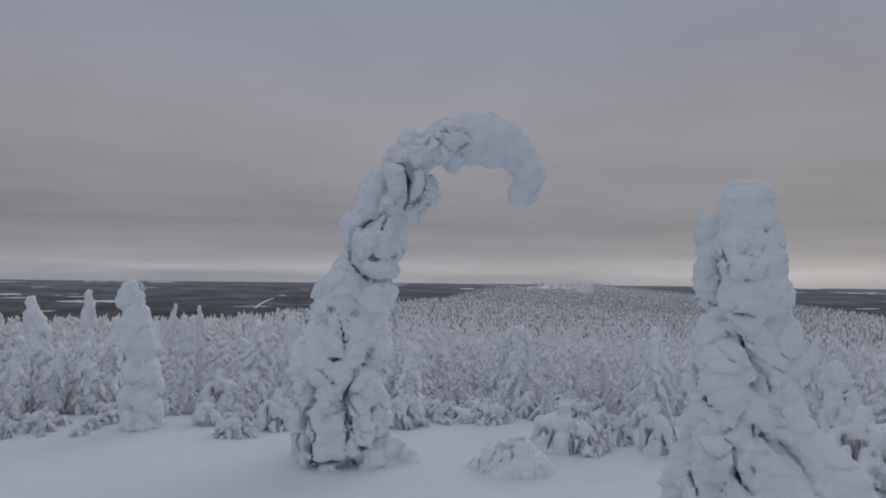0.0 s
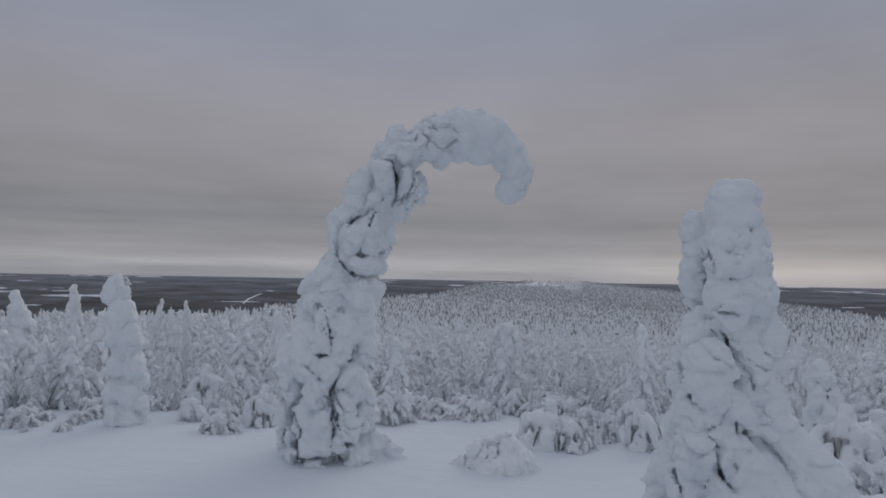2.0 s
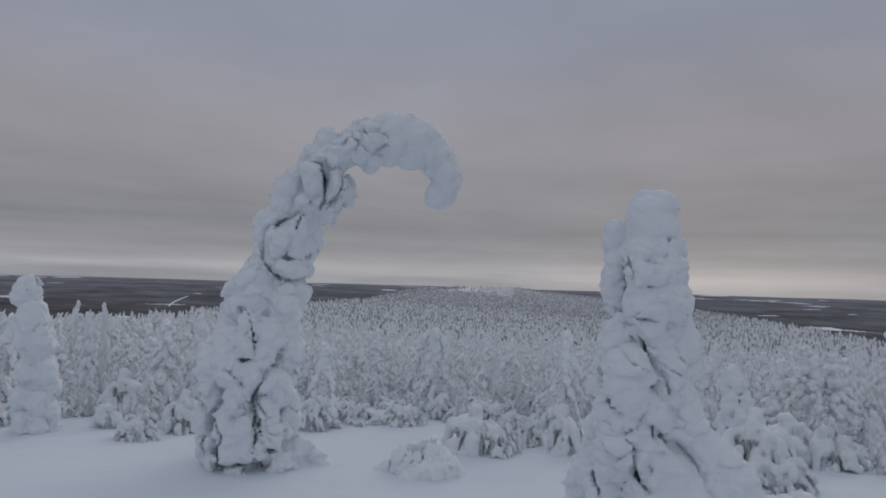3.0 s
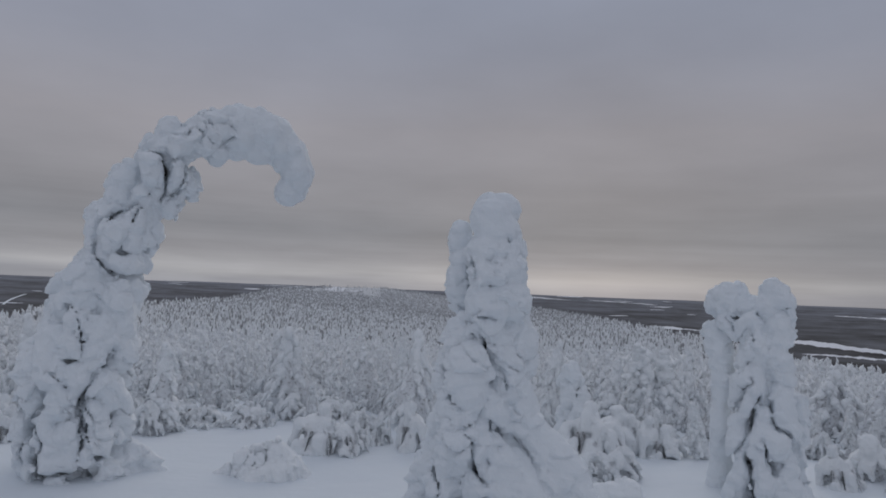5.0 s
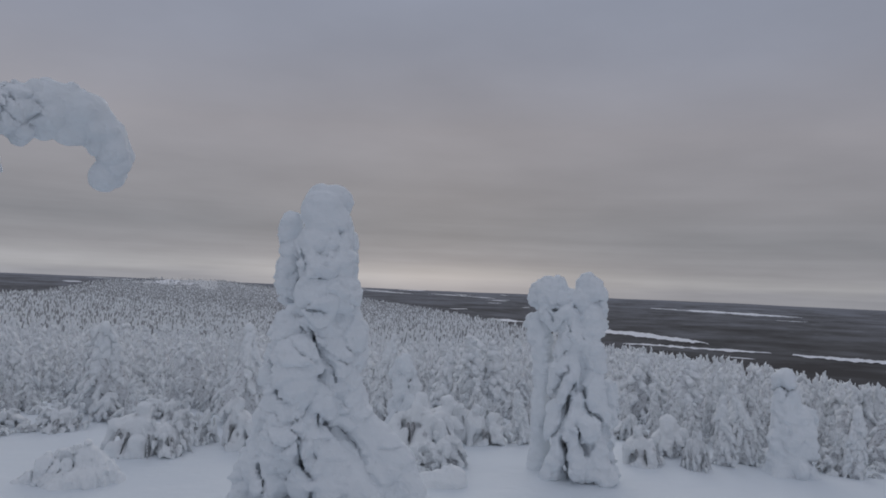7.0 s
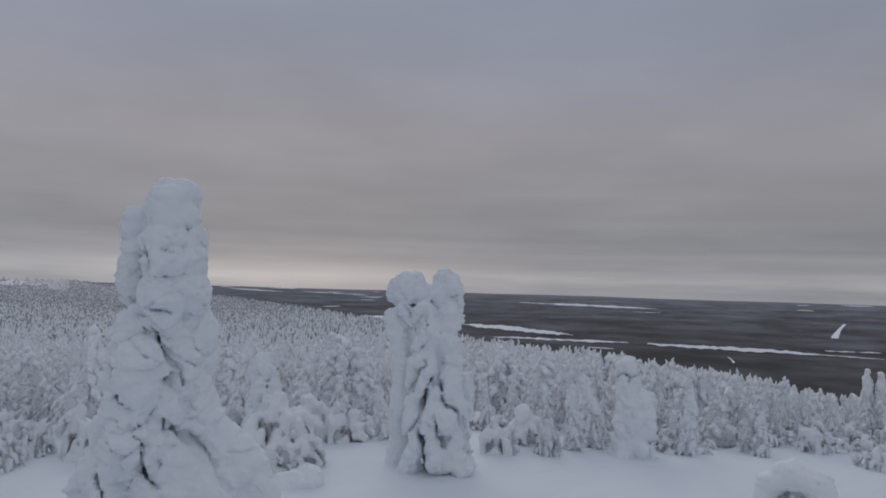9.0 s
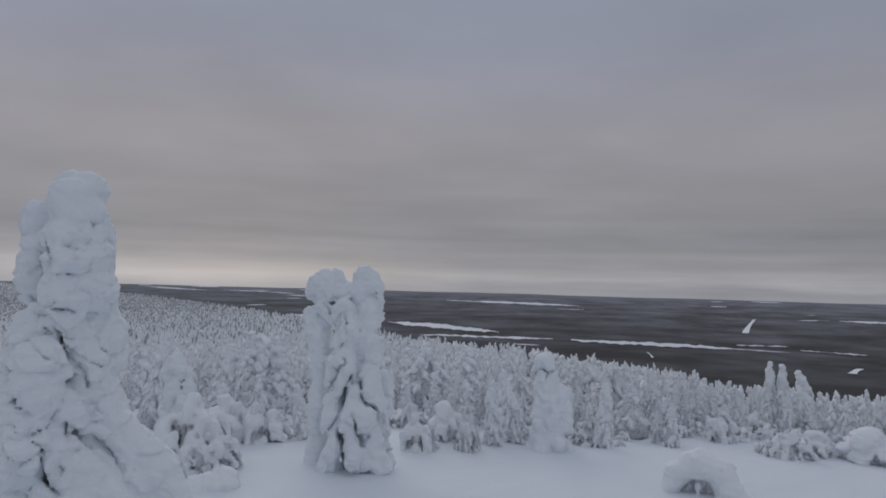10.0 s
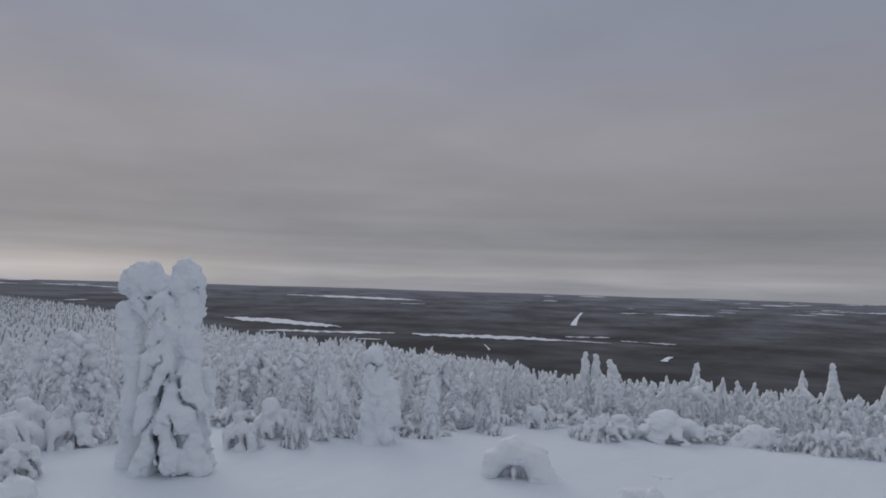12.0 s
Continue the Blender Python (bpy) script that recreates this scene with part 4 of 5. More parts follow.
def spruce_clumps(seed, wide, knob, boughs, beads):
    """The lumps of snow on a spruce one metre high: centre, direction, length, width."""
    rng = random.Random(seed)
    lean = (rng.uniform(-0.10, 0.10), rng.uniform(-0.10, 0.10))
    full, blunt = rng.uniform(1.1, 1.8), rng.uniform(0.7, 1.0)
    at = lambda z: (lean[0] * z * z, lean[1] * z * z)
    spread = lambda z: wide * max(1 - z ** full, 0) ** blunt + 0.03
    made = []
    for n in range(boughs):
        z = 0.13 + 0.80 * (1 - (1 - (n + rng.random()) / boughs) ** 0.75)
        a = n * 2.399 + rng.uniform(-0.6, 0.6)
        c, s = math.cos(a), math.sin(a)
        reach = spread(z) * rng.uniform(0.55, 1.25)
        drop = rng.uniform(0.05, 0.13) + 0.40 * reach
        size = rng.uniform(0.7, 1.3) * (1.1 - 0.25 * z) * (38 / boughs) ** 0.33 * (5 / beads) ** 0.4
        x, y = at(z)
        for k in range(beads):
            t = 0.25 + 0.78 * (k + rng.uniform(0.2, 0.8)) / beads
            swell = 0.75 + 0.5 * math.sin(math.pi * min(t, 1))
            side = rng.uniform(-0.035, 0.035) * size
            r = 0.036 * size * swell * rng.uniform(0.75, 1.25)
            made.append(((x + t * reach * c - side * s, y + t * reach * s + side * c, z + 0.02 - drop * t ** 1.7 + rng.uniform(-0.012, 0.012)),
                         (c, s, -0.3 - 2.6 * t * rng.uniform(0.4, 1.4)), r * rng.uniform(1.1, 1.9), r))
    bend = rng.uniform(0, 6.28)
    for n in range(7 if beads > 3 else 3):
        z = 0.955 - 0.05 * n
        x, y = at(z)
        off = 0.03 * max(4 - n, 0) / 4
        r = 0.042 * min(knob, 1.25) * rng.uniform(0.8, 1.15) * (1 + 0.10 * n)
        made.append(((x + off * math.cos(bend) + rng.uniform(-0.015, 0.015), y + off * math.sin(bend), z), (0.2, 0.1, 1), r * 1.2, r))
    return made, at, spread, rng


def spruce_form(seed, wide, knob, twin, boughs, beads, kind):
    """Snow-laden boughs, rimed foliage and stem of a spruce one metre high. twin: height of a second head, or 0; kind: how fine the lumps are."""
    clumps, at, spread, rng = spruce_clumps(seed, wide, knob, boughs, beads)
    snow = [blob(kind, p, d, long * 1.15, r * 1.15, r * 1.05, rng) for p, d, long, r in clumps]
    prof = [(*at(z), z, max(0.012, spread(z) * k)) for z, k in ((0.02, 0.35), (0.10, 0.74), (0.45, 0.70), (0.92, 0.30))]
    dark = [cone(prof, {"fine": 11, "plain": 7, "rough": 4}[kind], rng, 0.3)]
    stem = [cone([(0, 0, -0.12, 0.03), (0, 0, 0.06, 0.028), (*at(0.5), 0.5, 0.018), (*at(0.95), 0.95, 0.006)], 6, rng, 0.1)]
    if twin:
        more = spruce_form(seed + 500, wide * 1.1, knob * 1.2, 0, int(boughs * 0.7), beads, kind)
        a = rng.uniform(0, 6.28)
        shift = np.array([0.75 * wide * math.cos(a), 0.75 * wide * math.sin(a), 0])
        for own, (v, f) in zip((snow, dark, stem), more):
            own.append((v * twin + shift, f))
    return joined(snow), joined(dark), joined(stem)


def shrub_form(seed, flat, limbs=9, pad=1.0, kind="melted"):
    """A low shrub bowed under snow: arching limbs that meet in a lumpy cap, fringed and dark below."""
    rng = random.Random(seed)
    clumps, dark = [], []
    top = rng.uniform(0.6, 0.75)
    for i in range(limbs):
        a = 2 * math.pi * (i + rng.uniform(-0.35, 0.35)) / limbs
        c, s = math.cos(a), math.sin(a)
        rr = rng.uniform(0.30, 0.60) * flat
        crown = top * rng.uniform(0.7, 1.25)
        k = pad * rng.uniform(0.8, 1.2)
        for n in range(6):
            t = (n + rng.uniform(0.1, 0.9)) / 6
            z = crown * (0.85 + 0.5 * t - 1.1 * t ** 2.4)
            off = rng.uniform(-0.05, 0.05)
            r = 0.105 * k * (1.1 - 0.35 * t) * rng.uniform(0.8, 1.2)
            clumps.append(((rr * t * c - off * s, rr * t * s + off * c, z), (c, s, 0.5 - 2.5 * t), r * 1.25, r))
            if t > 0.35:
                r *= 0.55
                clumps.append(((rr * t * 1.05 * c + off * s, rr * t * 1.05 * s - off * c, z - rng.uniform(0.10, 0.24)), (0.3 * c, 0.3 * s, -1), r * 1.9, r))
        dark.append(cone([(0, 0, -0.03, 0.02), (0.45 * rr * c, 0.45 * rr * s, crown * 0.72, 0.022), (0.8 * rr * c, 0.8 * rr * s, crown * 0.45, 0.018), (rr * 0.9 * c, rr * 0.9 * s, 0.0, 0.010)], 4, rng))
    if kind == "melted":
        caps = []
        for p, d, long, r in clumps:
            d = Vector(d).normalized() * (long - r)
            caps.append((p[0] - d.x, p[1] - d.y, p[2] - d.z, r, p[0] + d.x, p[1] + d.y, p[2] + d.z, 0.75 * r, 0.022))
        snow = as_triangles(*sculpt(caps, 0.048, seed, 0.03, rough=0.022))
    else:
        snow = joined([blob(kind, p, d, long, r, r, rng) for p, d, long, r in clumps])
    dark.append(cone([(0, 0, -0.02, 0.22 * flat), (0, 0, 0.3, 0.25 * flat), (0, 0, 0.5, 0.1)], 8, rng))
    stem = cone([(0, 0, -0.12, 0.035), (0.02, 0, 0.4, 0.025), (0, 0.02, 0.6, 0.01)], 6, rng, 0.1)
    return snow, joined(dark), stem


def heap_form(seed, flat, pads=34, size=1.0, step=0.050):
    """A shrub or seedling buried to a heap of soft lumps, dark slits low down."""
    rng = random.Random(seed)
    caps, dark = [(0, 0, 0.1, 0.22 * flat, 0, 0, 0.45, 0.18 * flat, 0.02)], []
    tops = [(rng.uniform(-0.24, 0.24) * flat, rng.uniform(-0.24, 0.24) * flat, rng.uniform(0.5, 0.92)) for _ in range(3)]
    for n in range(pads):
        tx, ty, th = tops[n % 3]
        z = th * (1 - (n / pads) ** 0.8) * rng.uniform(0.85, 1.05)
        a = n * 2.399 + rng.uniform(-0.5, 0.5)
        r = flat * 0.42 * (1 - (z / th) ** 1.7 * 0.9) * rng.uniform(0.7, 1.15)
        c, s = math.cos(a), math.sin(a)
        k = size * rng.uniform(0.7, 1.3)
        x, y = tx * z / th + r * c, ty * z / th + r * s
        caps.append((x, y, z, 0.095 * k, x + 0.05 * c, y + 0.05 * s, z - rng.uniform(0.06, 0.2), 0.06 * k, 0.016))
    for n in range(9):
        a = n * 0.7 + rng.uniform(-0.3, 0.3)
        c, s = math.cos(a) * flat, math.sin(a) * flat
        dark.append(cone([(0.1 * c, 0.1 * s, -0.03, 0.03), (0.30 * c, 0.30 * s, 0.4, 0.03), (0.46 * c, 0.46 * s, 0.0, 0.015)], 4, rng))
    v, f = sculpt(caps, step, seed, 0.03, rough=0.022)
    stem = cone([(0, 0, -0.12, 0.035), (0.02, 0, 0.4, 0.025), (0, 0.02, 0.6, 0.01)], 6, rng, 0.1)
    return as_triangles(v, f), joined(dark), stem


SPRUCE_SHAPES = [(101, 0.24, 1.0, 0), (102, 0.20, 1.2, 0.7), (103, 0.30, 1.1, 0.6), (104, 0.17, 1.3, 0), (105, 0.24, 1.5, 0.8),
                 (106, 0.34, 1.1, 0), (107, 0.14, 1.2, 0), (108, 0.22, 1.4, 0), (109, 0.28, 1.0, 0)]
BUSH_SHAPES = [(201, 1.0, 9, 1.0), (202, 1.1, 11, 0.9), (203, 0.85, 8, 1.1), (204, 1.1, 40, 0.9), (205, 1.0, 30, 1.1), (206, 1.3, 70, 0.7)]


def make_model_thing(name, form, label, category, group):
    ob = thing(name, pose(0, 0, -900), label, category, group)
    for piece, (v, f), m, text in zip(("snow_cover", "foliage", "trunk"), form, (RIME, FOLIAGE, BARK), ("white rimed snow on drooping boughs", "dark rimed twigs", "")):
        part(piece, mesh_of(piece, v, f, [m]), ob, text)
    return ob


SPRUCE_LABEL = "small spruce with drooping boughs under white snow"
BUSH_LABEL = "low shrub bowed under a cap of white snow"
fine_spruce = [make_model_thing("spruce", spruce_form(*s, 40, 7, "fine"), SPRUCE_LABEL, "tree", "small snowy spruces") for s in SPRUCE_SHAPES]
fine_bush = [make_model_thing("shrub", (heap_form if s[0] > 203 else shrub_form)(*s), BUSH_LABEL, "shrub", "snow-bowed shrubs") for s in BUSH_SHAPES]
coarse_spruce = [make_model_thing("spruce", spruce_form(s[0] + 20, *s[1:], 34, 4, "plain"), SPRUCE_LABEL, "tree", "small snowy spruces") for s in SPRUCE_SHAPES]
SHAPE_WIDTH = [2.5 * s[1] + (0.22 if s[3] else 0.10) for s in SPRUCE_SHAPES]
taken = [(-0.95, 7.05, 0.6), (2.4, 5.65, 0.7), (4.92, 5.25, 0.6), (-3.5, 8.48, 0.5), (7.07, 4.7, 0.5), (4.13, 7.5, 0.4)]


def plant(source, x, y, tall, wide_scale, turn):
    m = pose(x, y, height(x, y) - 0.03, 8 * math.sin(7 * x), 8 * math.sin(9 * y), turn) @ Matrix.Diagonal((wide_scale, wide_scale, tall, 1))
    return copy_thing(source, m)


# single trees that stand at the rim: x, y, height of the top over the flat, width
RIM_LEFT = [
    (-5.40, 9.00, 1.06, 0.74), (-5.18, 9.70, 1.56, 0.53), (-5.36, 10.74, 1.60, 0.47), (-4.54, 9.40, 0.95, 0.74), (-4.56, 9.79, 1.26, 0.63),
    (-7.08, 12.08, 1.25, 0.49), (-4.64, 13.21, 1.13, 0.33), (-5.05, 13.06, 1.34, 0.30), (-4.43, 13.28, 1.29, 0.30), (-2.65, 10.26, 1.2, 0.62),
    (-2.26, 10.77, 1.25, 0.47), (-0.39, 8.99, 1.04, 0.56), (1.09, 10.14, 1.2, 0.92), (2.55, 8.90, 1.24, 0.94), (-5.03, 9.22, 0.95, 0.49), (-4.37, 10.10, 1.0, 0.43),
]
RIM_RIGHT = [
    (4.35, 8.79, 1.2, 0.53), (5.23, 6.69, 0.72, 0.39), (4.84, 7.03, 0.6, 0.4), (7.06, 5.09, 0.93, 0.52), (8.12, 4.08, 0.70, 0.48), (8.37, 3.45, 0.60, 0.54),
    (8.91, 3.07, 1.08, 0.34), (8.97, 2.87, 1.06, 0.38), (9.15, 2.70, 1.0, 0.45), (9.78, 1.98, 1.0, 0.47), (9.17, 2.29, 0.62, 0.49), (10.27, 1.42, 0.6, 0.54),
    (10.67, 0.96, 0.9, 0.56), (10.30, 0.51, 1.05, 0.61), (10.86, 0.04, 0.9, 0.65), (9.94, 1.65, 0.8, 0.45), (7.66, 4.36, 0.82, 0.4), (6.70, 5.13, 0.82, 0.39), (7.75, 4.55, 0.55, 0.4),
]
RIM_SHRUBS = [
    (-2.94, 9.91, 0.6, 0.65), (-1.92, 8.50, 0.44, 0.41), (-0.51, 8.81, 0.42, 0.41), (0.14, 9.67, 0.24, 0.45), (0.63, 9.15, 0.34, 0.57), (1.26, 7.76, 0.54, 0.68),
    (1.52, 7.59, 0.40, 0.55), (1.89, 8.00, 0.4, 0.45), (2.32, 7.70, 0.6, 0.47), (-4.71, 8.42, 0.27, 0.57), (-2.31, 8.03, 0.30, 0.52), (-5.64, 9.66, 0.38, 0.79),
    (-4.20, 9.15, 0.22, 0.39), (4.07, 6.89, 0.66, 0.74), (3.81, 7.07, 0.39, 0.44), (3.88, 6.07, 0.34, 0.5), (4.65, 7.21, 0.5, 0.37), (4.95, 6.87, 0.37, 0.39),
    (4.47, 7.30, 0.57, 0.81), (4.72, 6.93, 0.5, 0.46), (5.87, 5.47, 0.44, 0.43), (6.30, 5.17, 0.42, 0.34),
]
# those along the falling edge stand back behind lower growth
RIM_RIGHT = [(1.26 * x, 1.26 * y, EYE + 1.26 * (t - EYE), 1.26 * w) if x > 8 else (x, y, t, w) for x, y, t, w in RIM_RIGHT]
EDGE_SHRUBS = [
    (1.74, 8.05, 0.42, 0.55), (1.14, 9.59, 0.38, 0.42), (1.86, 9.46, 0.31, 0.46), (-2.00, 8.75, 0.55, 0.5), (8.92, 2.82, 0.36, 0.64), (9.63, 2.15, 0.42, 0.8),
    (10.12, 1.20, 0.31, 0.85), (6.41, 5.62, 0.47, 0.47), (7.43, 5.68, 0.37, 0.37), (7.72, 4.57, 0.28, 0.56), (3.86, 6.76, 0.70, 0.68), (3.77, 6.10, 0.34, 0.51),
]
rng = random.Random(9)
for x, y, tall, wide in [(x, y, t - 0.05, w) for x, y, t, w in RIM_LEFT] + [(x, y, t - 0.08, w * 0.72) for x, y, t, w in RIM_RIGHT]:
    ratio = wide / tall
    i = min(range(len(SHAPE_WIDTH)), key=lambda n: abs(SHAPE_WIDTH[n] - ratio) + rng.random() * 0.15)
    plant(fine_spruce[i], x, y, tall - height(x, y), wide / SHAPE_WIDTH[i] * 1.05, rng.uniform(0, 360))
    taken.append((x, y, wide * 0.5))
for x, y, tall, wide in RIM_SHRUBS + EDGE_SHRUBS:
    i = 5 if (tall < 0.42 and wide > 0.5) else 4 if tall > 0.5 else rng.randrange(len(BUSH_SHAPES))
    plant(fine_bush[i], x, y, tall * 1.12, wide / (0.98 * BUSH_SHAPES[i][1]), rng.uniform(0, 360))
    taken.append((x, y, wide * 0.5))


# ---- mounds in the open snow ----
def snow_mound(x, y, az, caps, seed, label, hollow=(), melt=0.08, cell=0.16, crack=0.0, pillow=0.008):
    ob = thing("snow_mound", pose(x, y, height(x, y), 0, 0, -az), label, "mound", "snow mounds")
    v, f = sculpt(caps, 0.016, seed, melt, cell, crack, pillow)
    part("snow_cover", mesh_of("snow_cover", v, f, [RIME]), ob)
    for stem in hollow:
        v, f = tube(stem, 7)
        part("twig", mesh_of("twig", v, f, [FOLIAGE]), ob, "dark rimed twig")
    return ob


snow_mound(6.56, 2.67, 67.8, [(-0.25, 0, -0.05, 0.08, -0.19, 0, 0.16, 0.10), (-0.19, 0, 0.16, 0.10, -0.02, -0.02, 0.27, 0.11), (-0.02, -0.02, 0.27, 0.11, 0.16, 0, 0.20, 0.12), (0.16, 0, 0.20, 0.12, 0.26, 0, -0.05, 0.12), (0.0, 0.24, 0.0, 0.16, 0.02, 0.14, 0.24, 0.12), (-0.01, -0.03, -0.05, 0.03, -0.01, -0.03, 0.10, 0.022), (0.05, 0.40, -0.1, 0.16, 0.02, 0.18, 0.17, 0.1, 0.1), (0.28, 0.05, 0.0, 0.10, 0.42, 0.05, -0.10, 0.10, 0.06)],
           92, "arched snow mound with a dark hollow beneath", [[(-0.13, 0.10, -0.05, 0.07), (-0.10, 0.09, 0.05, 0.07), (-0.06, 0.1, 0.14, 0.05)], [(0.10, 0.10, -0.05, 0.07), (0.09, 0.09, 0.05, 0.07), (0.07, 0.1, 0.12, 0.05)]], 0.03)
snow_mound(0.64, 6.93, 5.3, [(-0.34, 0, -0.06, 0.10, -0.14, 0.02, 0.12, 0.12), (-0.14, 0.02, 0.12, 0.12, 0.14, 0.02, 0.19, 0.13), (0.14, 0.02, 0.19, 0.13, 0.32, 0, -0.04, 0.13), (-0.05, -0.16, -0.04, 0.12, 0.1, -0.14, 0.04, 0.12), (-0.2, -0.1, -0.05, 0.10, -0.16, -0.08, 0.03, 0.10), (0.2, -0.12, -0.05, 0.1, 0.2, -0.1, 0.05, 0.11)],
           97, "low shrub drifted over into a soft pale mound", melt=0.02, cell=0.075, crack=0.09, pillow=0.022)
snow_mound(6.79, 1.60, 76.7, [(-0.12, 0, -0.02, 0.10, 0.1, 0, -0.02, 0.12)], 93, "low rounded lump of drifted snow")
snow_mound(7.65, 1.65, 77.8, [(-0.06, 0, -0.03, 0.06, 0.06, 0, -0.03, 0.06)], 94, "low rounded lump of drifted snow", [[(-0.05, -0.075, -0.03, 0.012), (0.0, -0.085, -0.012, 0.02), (0.05, -0.075, -0.03, 0.012)]])
snow_mound(9.91, 1.19, 83.0, [(-0.2, 0, -0.1, 0.16, 0.0, 0, 0.1, 0.14), (0.0, 0, 0.1, 0.14, 0.3, 0, -0.1, 0.14)], 95, "peaked mound of drifted snow")
snow_mound(3.58, 5.60, 32.6, [(-0.1, 0, -0.05, 0.16, 0.08, 0, 0.0, 0.16)], 96, "low rounded lump of drifted snow")


def plank():
    """A weathered board at the wood's edge with a cap of snow."""
    ob = thing("wooden_board", pose(-0.17, 10.15, height(-0.17, 10.15), 0, 0, 4), "weathered grey board capped with snow at the wood's edge", "board")
    bm = bmesh.new()
    bmesh.ops.create_cube(bm, size=1.0, matrix=Matrix.Translation((0, 0, 0.03)) @ Matrix.Diagonal((0.23, 0.05, 0.08, 1)))
    bmesh.ops.bevel(bm, geom=bm.edges[:], offset=0.006, segments=2, affect="EDGES")
    me = bpy.data.meshes.new("board")
    bm.to_mesh(me)
    bm.free()
    me.materials.append(WOOD)
    part("board", me, ob, "grey weathered wood")
    for x in (-0.08, 0.08):
        v, f = tube([(x, 0.0, -0.2, 0.015), (x, 0.0, 0.0, 0.014)], 6)
        part("post", mesh_of("post", v, f, [WOOD]), ob)
    v, f = sculpt([(-0.09, 0, 0.085, 0.035, 0.09, 0, 0.085, 0.035)], 0.012, 7, 0.02, rough=0.005)
    part("snow_cover", mesh_of("snow_cover", v, f, [RIME]), ob, "cap of white snow")


plank()


# ---- the wood that falls away down the slope ----
def free(x, y, gap):
    return all((x - a) ** 2 + (y - b) ** 2 > (gap + c) ** 2 for a, b, c in taken)


def headroom(az, r, z, rng):
    """How tall a tree may stand before it rises over the line of the wood."""
    sight = float(np.interp(az, EDGE_AZ, EDGE_EL)) + 0.15 + 0.5 * rng.random() ** 3
    return EYE + r * math.tan(radians(sight)) - z


rng = random.Random(17)
singles = 0
while singles < 165:
    az, r = rng.uniform(-36, 92), 9.6 + 10 * rng.random() ** 1.2
    lim = edge_at(az) + 4
    if r > lim or (az > 66 and r < 10.3):
        continue
    x, y = r * math.sin(radians(az)), r * math.cos(radians(az))
    if not free(x, y, 0.10 + 0.006 * r):
        continue
    tall = rng.uniform(0.4, 0.95) if r < 11 else rng.uniform(0.5, 1.3)
    tall = min(tall, headroom(az, r, height(x, y), rng))
    if tall < 0.3:
        continue
    i = rng.randrange(len(coarse_spruce))
    plant(coarse_spruce[i], x, y, tall, tall * rng.uniform(0.6, 1.25), rng.uniform(0, 360))
    taken.append((x, y, 0.15))
    singles += 1
young = 0
while young < 125:
    az, r = rng.uniform(-36, 92), rng.uniform(9.2, 10.8)
    if az > 66:
        r += 0.9
    x, y = r * math.sin(radians(az)), r * math.cos(radians(az))
    if az < 45 and rng.random() < 0.6 or not free(x, y, 0.04):
        continue
    tall = rng.uniform(0.22, 0.62)
    plant(coarse_spruce[rng.randrange(len(coarse_spruce))], x, y, tall, tall * rng.uniform(0.75, 1.1), rng.uniform(0, 360))
    taken.append((x, y, 0.10))
    young += 1
slim = 0
while slim < 30:
    az, r = rng.uniform(58, 91), rng.uniform(10.2, 12.4)
    x, y = r * math.sin(radians(az)), r * math.cos(radians(az))
    if not free(x, y, 0.02):
        continue
    tall = min(headroom(az, r, height(x, y), rng) + 0.09 * rng.random(), 1.3)
    if tall < 0.3:
        taken.append((x, y, 0.02))
        continue
    plant(coarse_spruce[rng.choice((0, 3, 6, 7))], x, y, tall, tall * rng.uniform(0.6, 0.85), rng.uniform(0, 360))
    taken.append((x, y, 0.10))
    slim += 1
low = 0
while low < 70:
    az = rng.uniform(-35, 92)
    r = rng.uniform(9.1, 10.2) if az < 52 else rng.uniform(9.7, 11.2)
    x, y = r * math.sin(radians(az)), r * math.cos(radians(az))
    if az < 52 and rng.random() < 0.45 or not free(x, y, 0.02):
        continue
    tall, wide = rng.uniform(0.2, 0.44), rng.uniform(0.28, 0.6)
    i = rng.randrange(len(BUSH_SHAPES))
    plant(fine_bush[i], x, y, tall, wide / (1.15 * BUSH_SHAPES[i][1]), rng.uniform(0, 360))
    taken.append((x, y, 0.3 * wide))
    low += 1
for source in fine_spruce + fine_bush + coarse_spruce:
    for ob in (*source.children_recursive, source):
        bpy.data.objects.remove(ob)


def scatter(name, models, spots, label, inner=FOLIAGE):
    """Many trees in one mesh. models: (vertices, quads, material index); spots: x, y, z, height, width, turn."""
    vs, fs, ms, base = [], [], [], 0
    for n, (x, y, z, tall, wide, turn) in enumerate(spots):
        v, f, m = models[n % len(models)]
        c, s = math.cos(turn), math.sin(turn)
        vs.append(np.stack([x + wide * (c * v[:, 0] - s * v[:, 1]), y + wide * (s * v[:, 0] + c * v[:, 1]), z + tall * v[:, 2]], 1))
        fs.append(f + base)
        ms.append(m)
        base += len(v)
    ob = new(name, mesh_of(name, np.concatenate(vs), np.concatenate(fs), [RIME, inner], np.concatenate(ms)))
    return tagged(ob, label, "forest", kind="stuff")


def two_tone(form):
    (sv, sf), (dv, df), _ = form
    return np.concatenate([sv, dv]), np.concatenate([sf, df + len(sv)]), np.concatenate([np.zeros(len(sf)), np.ones(len(df))])


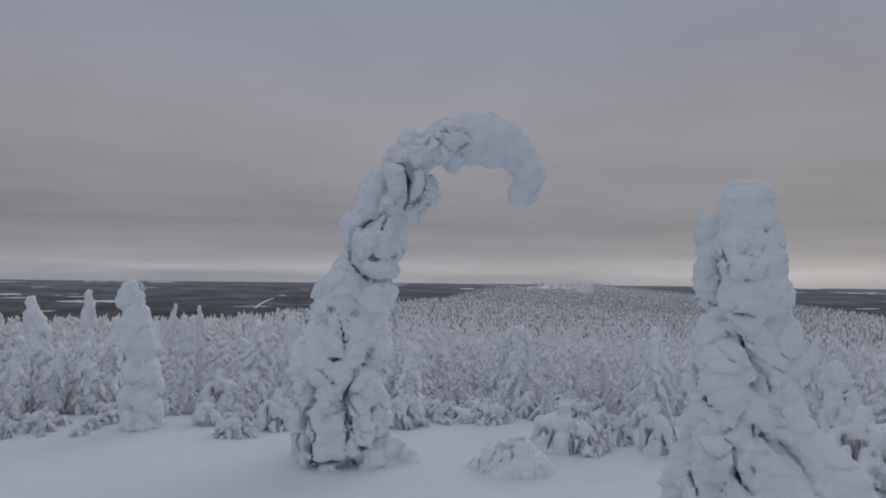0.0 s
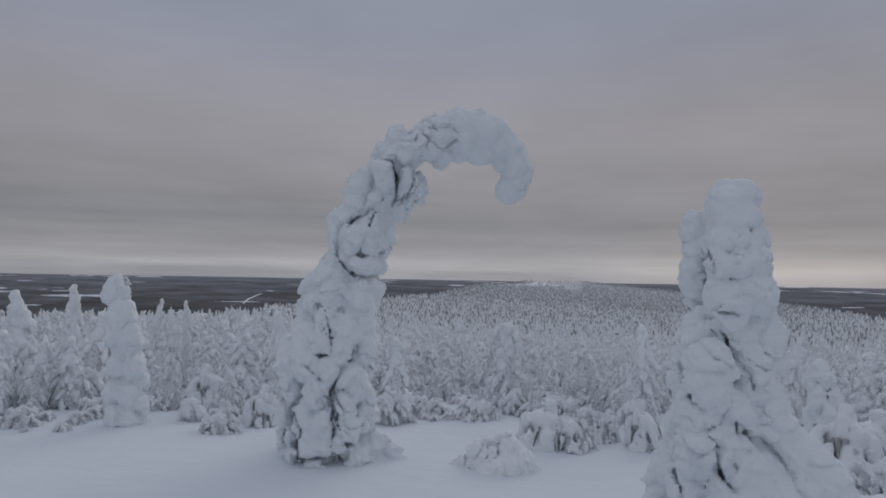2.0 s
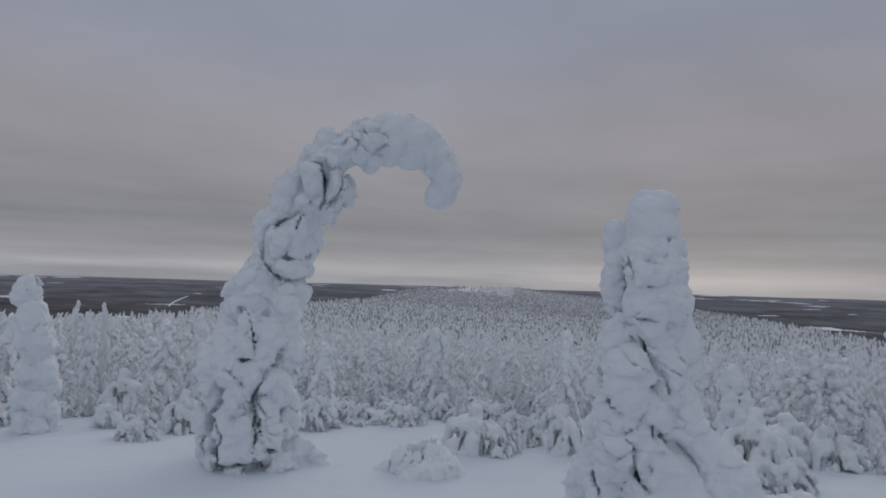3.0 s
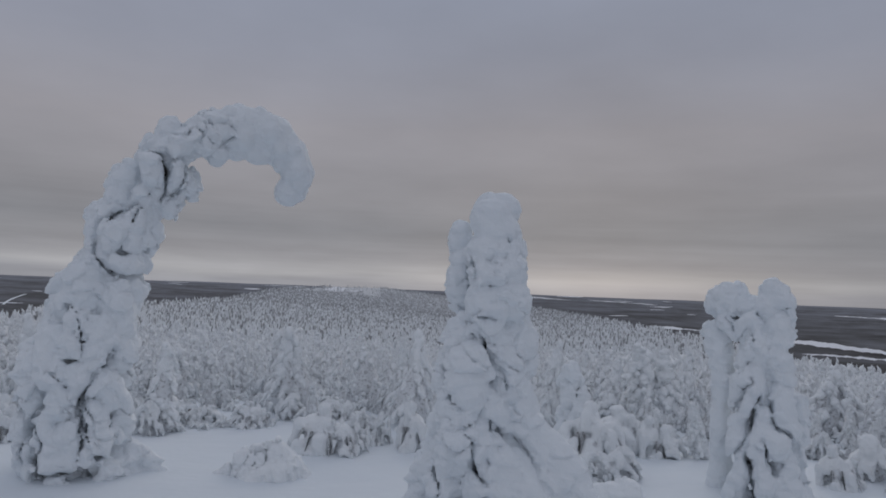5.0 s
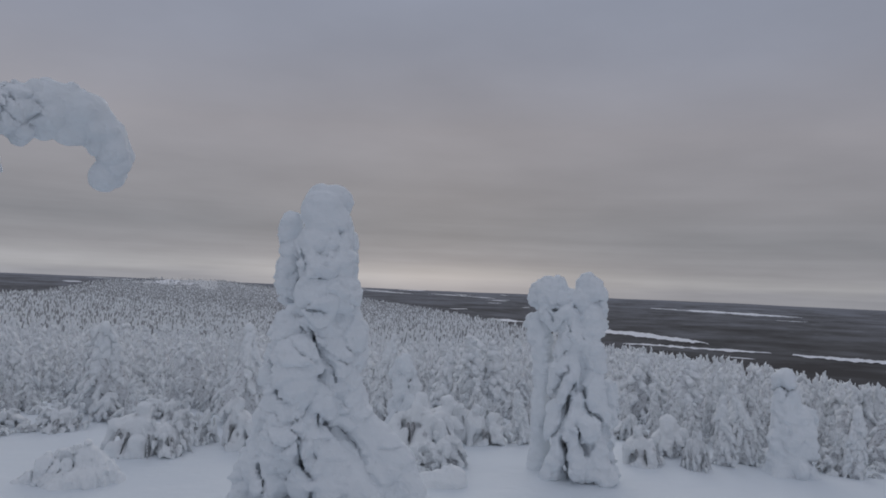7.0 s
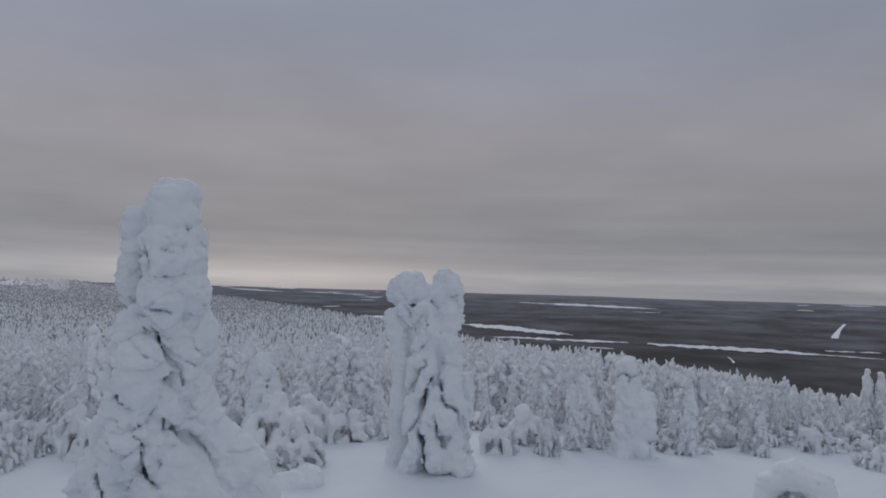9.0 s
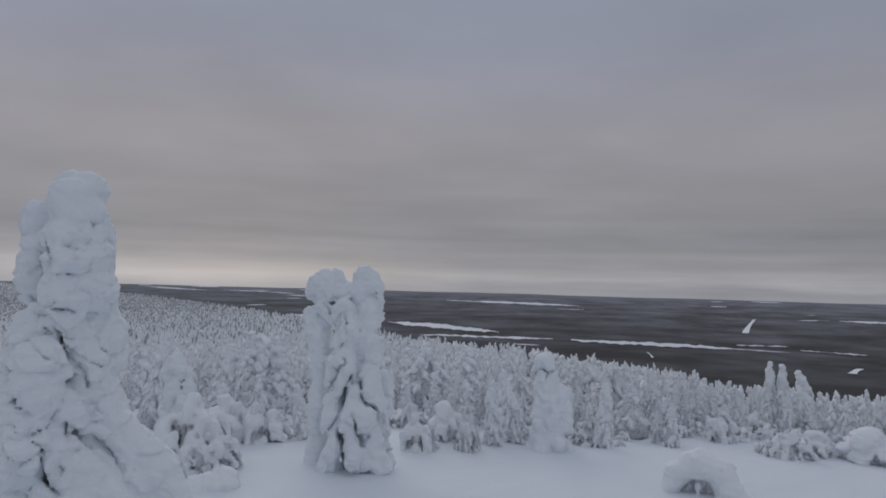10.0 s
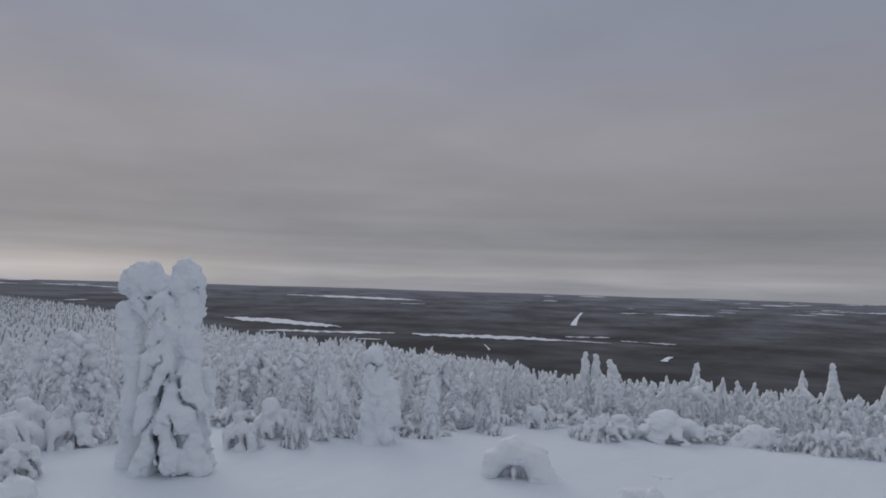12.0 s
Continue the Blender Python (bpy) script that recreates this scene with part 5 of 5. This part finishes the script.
def tuft(seed, shade=1.0, tiers=3):
    """A far tree: a few stacked skirts of snow, lower faces oftener dark as painted shade, unit height."""
    rng = random.Random(seed)
    vs, fs, ms = [], [], []
    for lv, (z0, z1, r0) in enumerate([(0.05, 0.55, 0.30), (0.40, 0.80, 0.22), (0.68, 1.0, 0.13)][-tiers:]):
        b = len(vs)
        for j in range(5):
            a = 2 * math.pi * j / 5 + rng.uniform(-0.3, 0.3)
            r = r0 * rng.uniform(0.75, 1.25)
            vs.append((r * math.cos(a), r * math.sin(a), z0 + rng.uniform(-0.06, 0.1)))
        for j in range(5):
            a = 2 * math.pi * j / 5
            vs.append((0.3 * r0 * math.cos(a), 0.3 * r0 * math.sin(a), z1))
        for j in range(5):
            k = (j + 1) % 5
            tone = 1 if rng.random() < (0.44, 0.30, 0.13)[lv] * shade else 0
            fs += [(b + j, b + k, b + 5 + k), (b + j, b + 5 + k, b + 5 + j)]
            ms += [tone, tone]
    return np.array(vs), np.array(fs), np.array(ms)


# the trees grow taller further down the slope
GROWTH_AT = [math.log(r) for r in (10, 30, 60, 130, 300, 1000, 1900)]
GROWTH = [0.70, 1.0, 1.5, 2.4, 3.3, 4.6, 5.5]
BALD_R = range_at(8.5, -0.95)


def spots_between(count, r0, r1, seed, tall, power=1.0, az0=-40, az1=95):
    rng = random.Random(seed)
    out = []
    tries = 0
    while len(out) < count and tries < count * 12:
        tries += 1
        az = rng.uniform(az0, az1)
        r = r0 * (r1 / r0) ** (rng.random() ** power)
        if r > edge_at(az) * 1.12 + 3:
            continue
        x, y = r * math.sin(radians(az)), r * math.cos(radians(az))
        if 5.0 < az < 11.8 and r > BALD_R and rng.random() < 0.85:
            continue
        grown = float(np.interp(math.log(r), GROWTH_AT, GROWTH))
        out.append((x, y, az, r, grown * rng.uniform(*tall), rng.uniform(0.6, 1.05), rng.uniform(0, 6.28)))
    zs = lie([o[0] for o in out], [o[1] for o in out])
    made = []
    for (x, y, az, r, hgt, w, t), z in zip(out, zs):
        hgt = min(hgt, headroom(az, r, z, rng)) if r > 12 else hgt
        if hgt > 0.3:
            made.append((x, y, z - 0.05, hgt, hgt * w, t))
    return made


SCRUB = [two_tone(shrub_form(400 + i, 1.2, 5, 1.3, "rough")) for i in range(5)]
scrub = []
rng = random.Random(77)
while len(scrub) < 430:
    az = rng.uniform(-36, 92)
    r = rng.uniform(9.0 if az < 65 else 9.9, 12.0)
    x, y = r * math.sin(radians(az)), r * math.cos(radians(az))
    if free(x, y, 0.02):
        tall = rng.uniform(0.08, 0.24)
        scrub.append((x, y, height(x, y) - 0.03, tall, tall * rng.uniform(0.9, 1.5), rng.uniform(0, 6.28)))
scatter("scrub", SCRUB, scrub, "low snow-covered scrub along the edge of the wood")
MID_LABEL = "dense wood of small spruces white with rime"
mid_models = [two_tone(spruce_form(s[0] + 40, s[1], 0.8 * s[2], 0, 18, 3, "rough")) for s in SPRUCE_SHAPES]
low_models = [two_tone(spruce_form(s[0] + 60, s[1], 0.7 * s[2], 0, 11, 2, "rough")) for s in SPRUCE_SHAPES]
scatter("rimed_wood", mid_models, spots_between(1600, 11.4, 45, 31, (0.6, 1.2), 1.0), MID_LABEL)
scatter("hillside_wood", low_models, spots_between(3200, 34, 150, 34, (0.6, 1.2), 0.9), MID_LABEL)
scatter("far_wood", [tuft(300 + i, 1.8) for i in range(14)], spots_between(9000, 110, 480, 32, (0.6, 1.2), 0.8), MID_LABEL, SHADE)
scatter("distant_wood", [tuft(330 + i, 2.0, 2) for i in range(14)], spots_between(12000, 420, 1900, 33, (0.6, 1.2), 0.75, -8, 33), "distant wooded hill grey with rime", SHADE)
